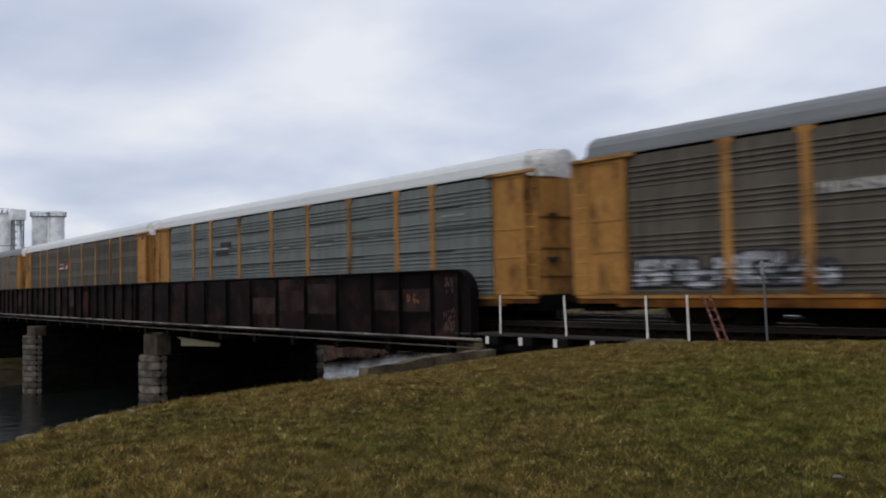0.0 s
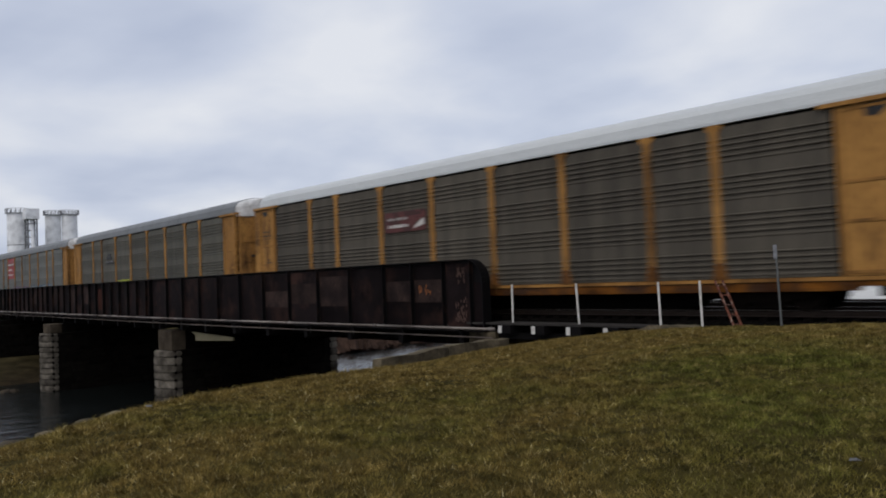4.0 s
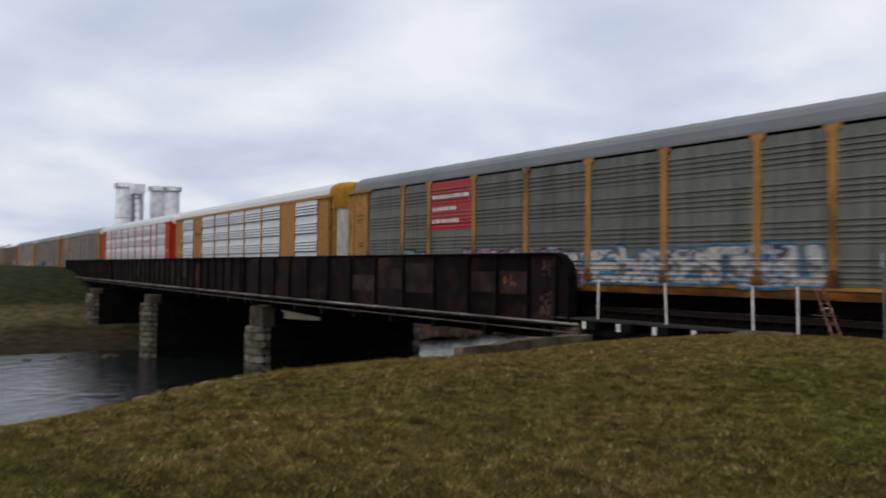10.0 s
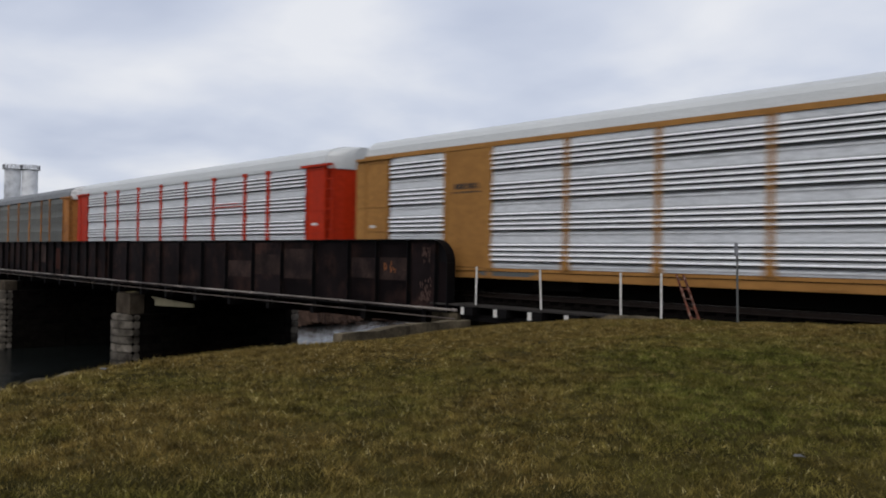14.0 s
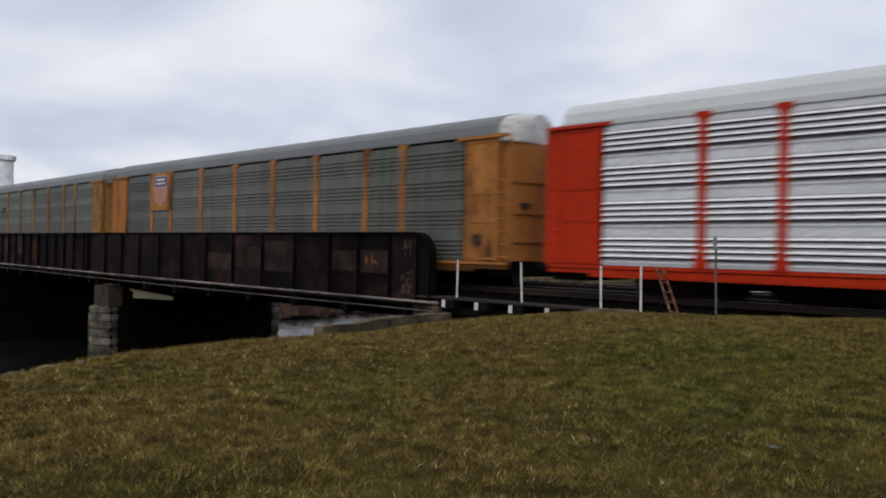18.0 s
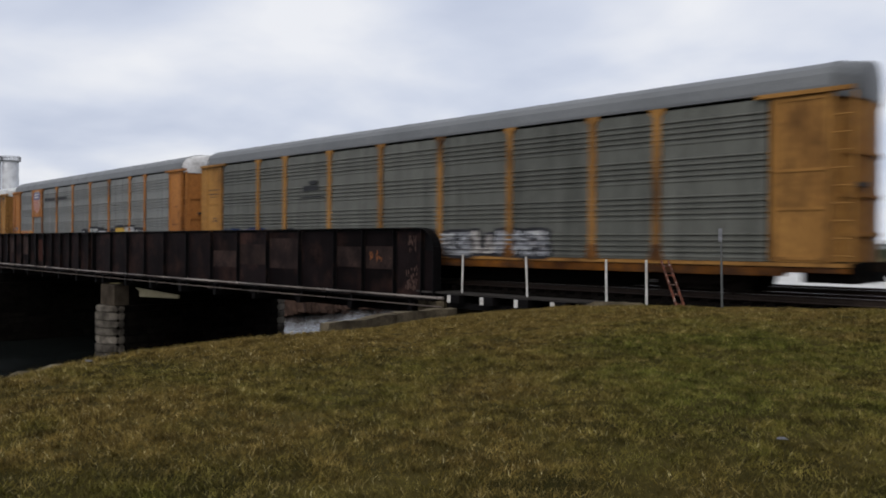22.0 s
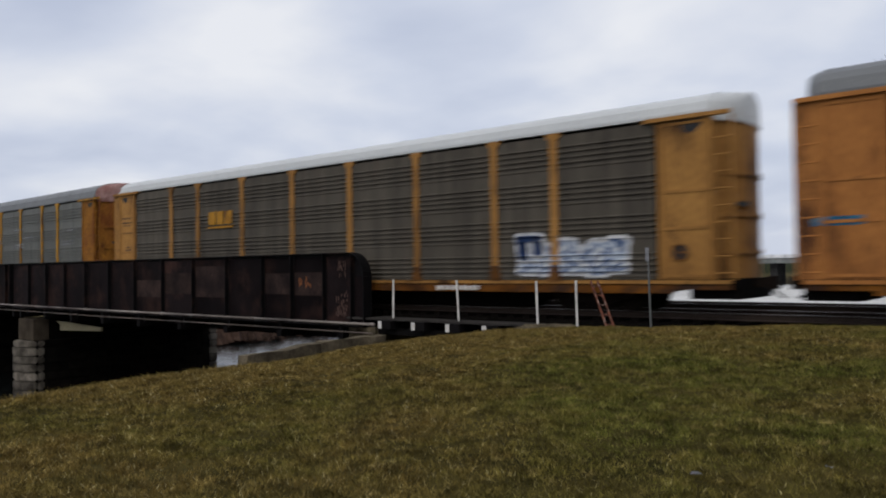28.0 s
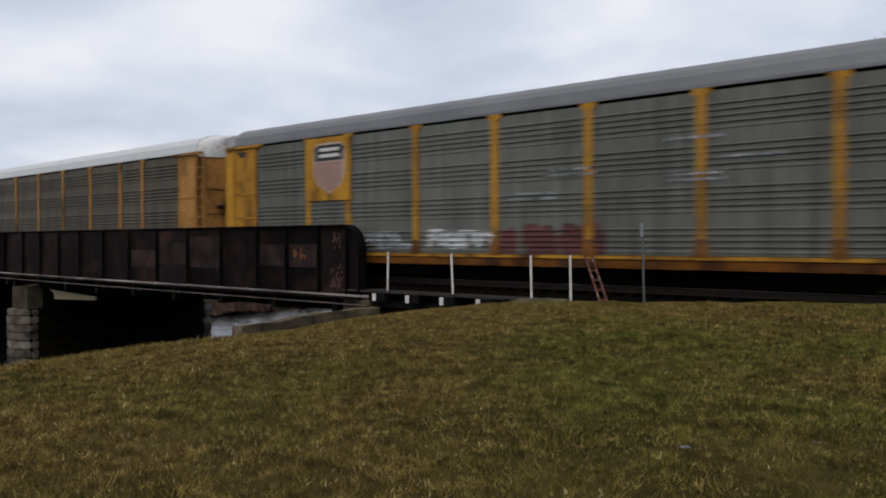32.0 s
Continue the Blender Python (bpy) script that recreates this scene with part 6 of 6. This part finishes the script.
# tenth: shield, faded lettering, bands of paint
plate(CAR[9], "sign_plate", -9.62, -7.38, 2.9, 4.8, ORANGE, y=-0.08, label="orange sign plate")
shield(CAR[9], -8.5, 4.60, 1.25, 1.45, M["sign_blue"], M["sign_pink"])
bars(CAR[9], -6.9, -4.75, 3.92, 4.14, 1, INK, 90, gap=0.1)
bars(CAR[9], -4.25, -2.5, 3.92, 4.14, 1, INK, 91, gap=0.1)
conform(CAR[9], "graffiti_band", -12.3, -9.7, 0.88, 1.95, G_FIRE, inside=lobed(-12.3, -9.7, 0.8, 2.2, 3, 17))
graffiti(CAR[9], -12.1, -9.9, 1.2, 1.75, [G_GOLD, G_CREAM], G_MAROON, 92, 3, proud=0.02)
graffiti(CAR[9], -9.3, -7.7, 0.90, 1.75, [G_PINK, G_MAROON], None, 93, 2)
graffiti(CAR[9], -7.2, -5.6, 0.90, 1.55, [G_LILAC], None, 94, 2)
graffiti(CAR[9], -1.5, 0.3, 0.60, 1.45, [G_GOLD], G_GOLD, 95, 2)
graffiti(CAR[9], 0.2, 9.5, 0.55, 2.15, [G_WHITE, G_SHADE, G_WHITE, G_SHADE, G_GOLD], G_BLACK, 96, 7, proud=0.03, base=G_BLACK, grow=0.14)
conform(CAR[9], "graffiti_band", 6.0, 12.3, 0.86, 1.5, G_LIME, inside=lobed(6.0, 12.3, 0.5, 1.7, 6, 27), proud=0.006)
plate(CAR[9], "paint_mark", 12.6, 13.8, 1.0, 1.4, G_GOLD, y=-0.036)
plate(CAR[9], "paint_mark", -14.0, -13.0, 2.0, 2.2, G_CYAN, y=-0.036)
# eleventh: yellow letter bars, blue and white letters
for k, x in enumerate((-6.7, -6.15, -5.6)):
    plate(CAR[10], "lettering", x, x + 0.44, 3.05, 3.57, M["amber"], y=-0.055)
plate(CAR[10], "lettering_bar", -6.75, -5.1, 2.9, 2.98, M["amber"], y=-0.055)
graffiti(CAR[10], 8.4, 11.6, 0.88, 2.05, [G_STEEL], G_WHITE, 101, 6, proud=0.02)
graffiti(CAR[10], 8.3, 9.1, 1.3, 2.2, [G_BLUE], G_WHITE, 102, 1, proud=0.03)
bars(CAR[10], 5.3, 6.9, 0.54, 0.68, 1, LIGHT, 103, y=-0.031, gap=0.05)
# twelfth: bright yellow, shield, fine white data, maroon band
plate(CAR[11], "sign_plate", -9.62, -7.38, 2.6, 4.76, AMBER, y=-0.08, label="yellow sign plate")
shield(CAR[11], -8.4, 4.5, 1.4, 1.6, M["ink"], M["sign_dim"])
for x0, z0, rows in ((3.6, 3.6, 1), (3.6, 2.6, 2), (5.0, 3.1, 1), (-1.0, 2.3, 2), (0.2, 2.9, 2), (10.0, 2.6, 2), (10.4, 3.3, 1)):
    bars(CAR[11], x0, x0 + 1.5, z0, z0 + 0.14 * rows, rows, G_GREY, int(x0 * 10 + 120), gap=0.55)
graffiti(CAR[11], -4.0, -1.5, 0.88, 1.65, [G_WHITE], None, 111, 4)
conform(CAR[11], "graffiti_band", -1.3, 2.0, 0.86, 1.68, G_MAROON, inside=lobed(-1.3, 2.0, 0.7, 1.8, 5, 7))
graffiti(CAR[11], -7.0, -4.6, 0.88, 1.6, [G_GREY], None, 112, 3)
graffiti(CAR[12], -9.0, -2.0, 0.9, 1.6, [G_GREY, BROWN], None, 121, 7)


def travelled(t):
    return 0.1834 + 10.1338 * t - 0.00561 * t * t


def car_pose(x):
    """A car whose middle has come to x, its trucks on the line."""
    ya, yb = (RAIL_Y + swing(x + d) for d in (-10.4, 10.4))
    return pose(x, (ya + yb) / 2, 0, 0, 0, math.degrees(math.atan2(yb - ya, 20.8)))


def motions():
    """The train rolls across the bridge towards the right at a steady speed."""
    for k, car in CARS:
        walk(car, [(t / 2, car_pose(travelled(t / 2) - PITCH * k)) for t in range(0, 65)])
    steps = [i / 15 for i in range(481)]
    for ws in WHEELS:
        walk(ws, [(t, pose(ws.location.x, 0, 0.457, 0, math.degrees(travelled(t) / 0.457), 0)) for t in steps])


motions()
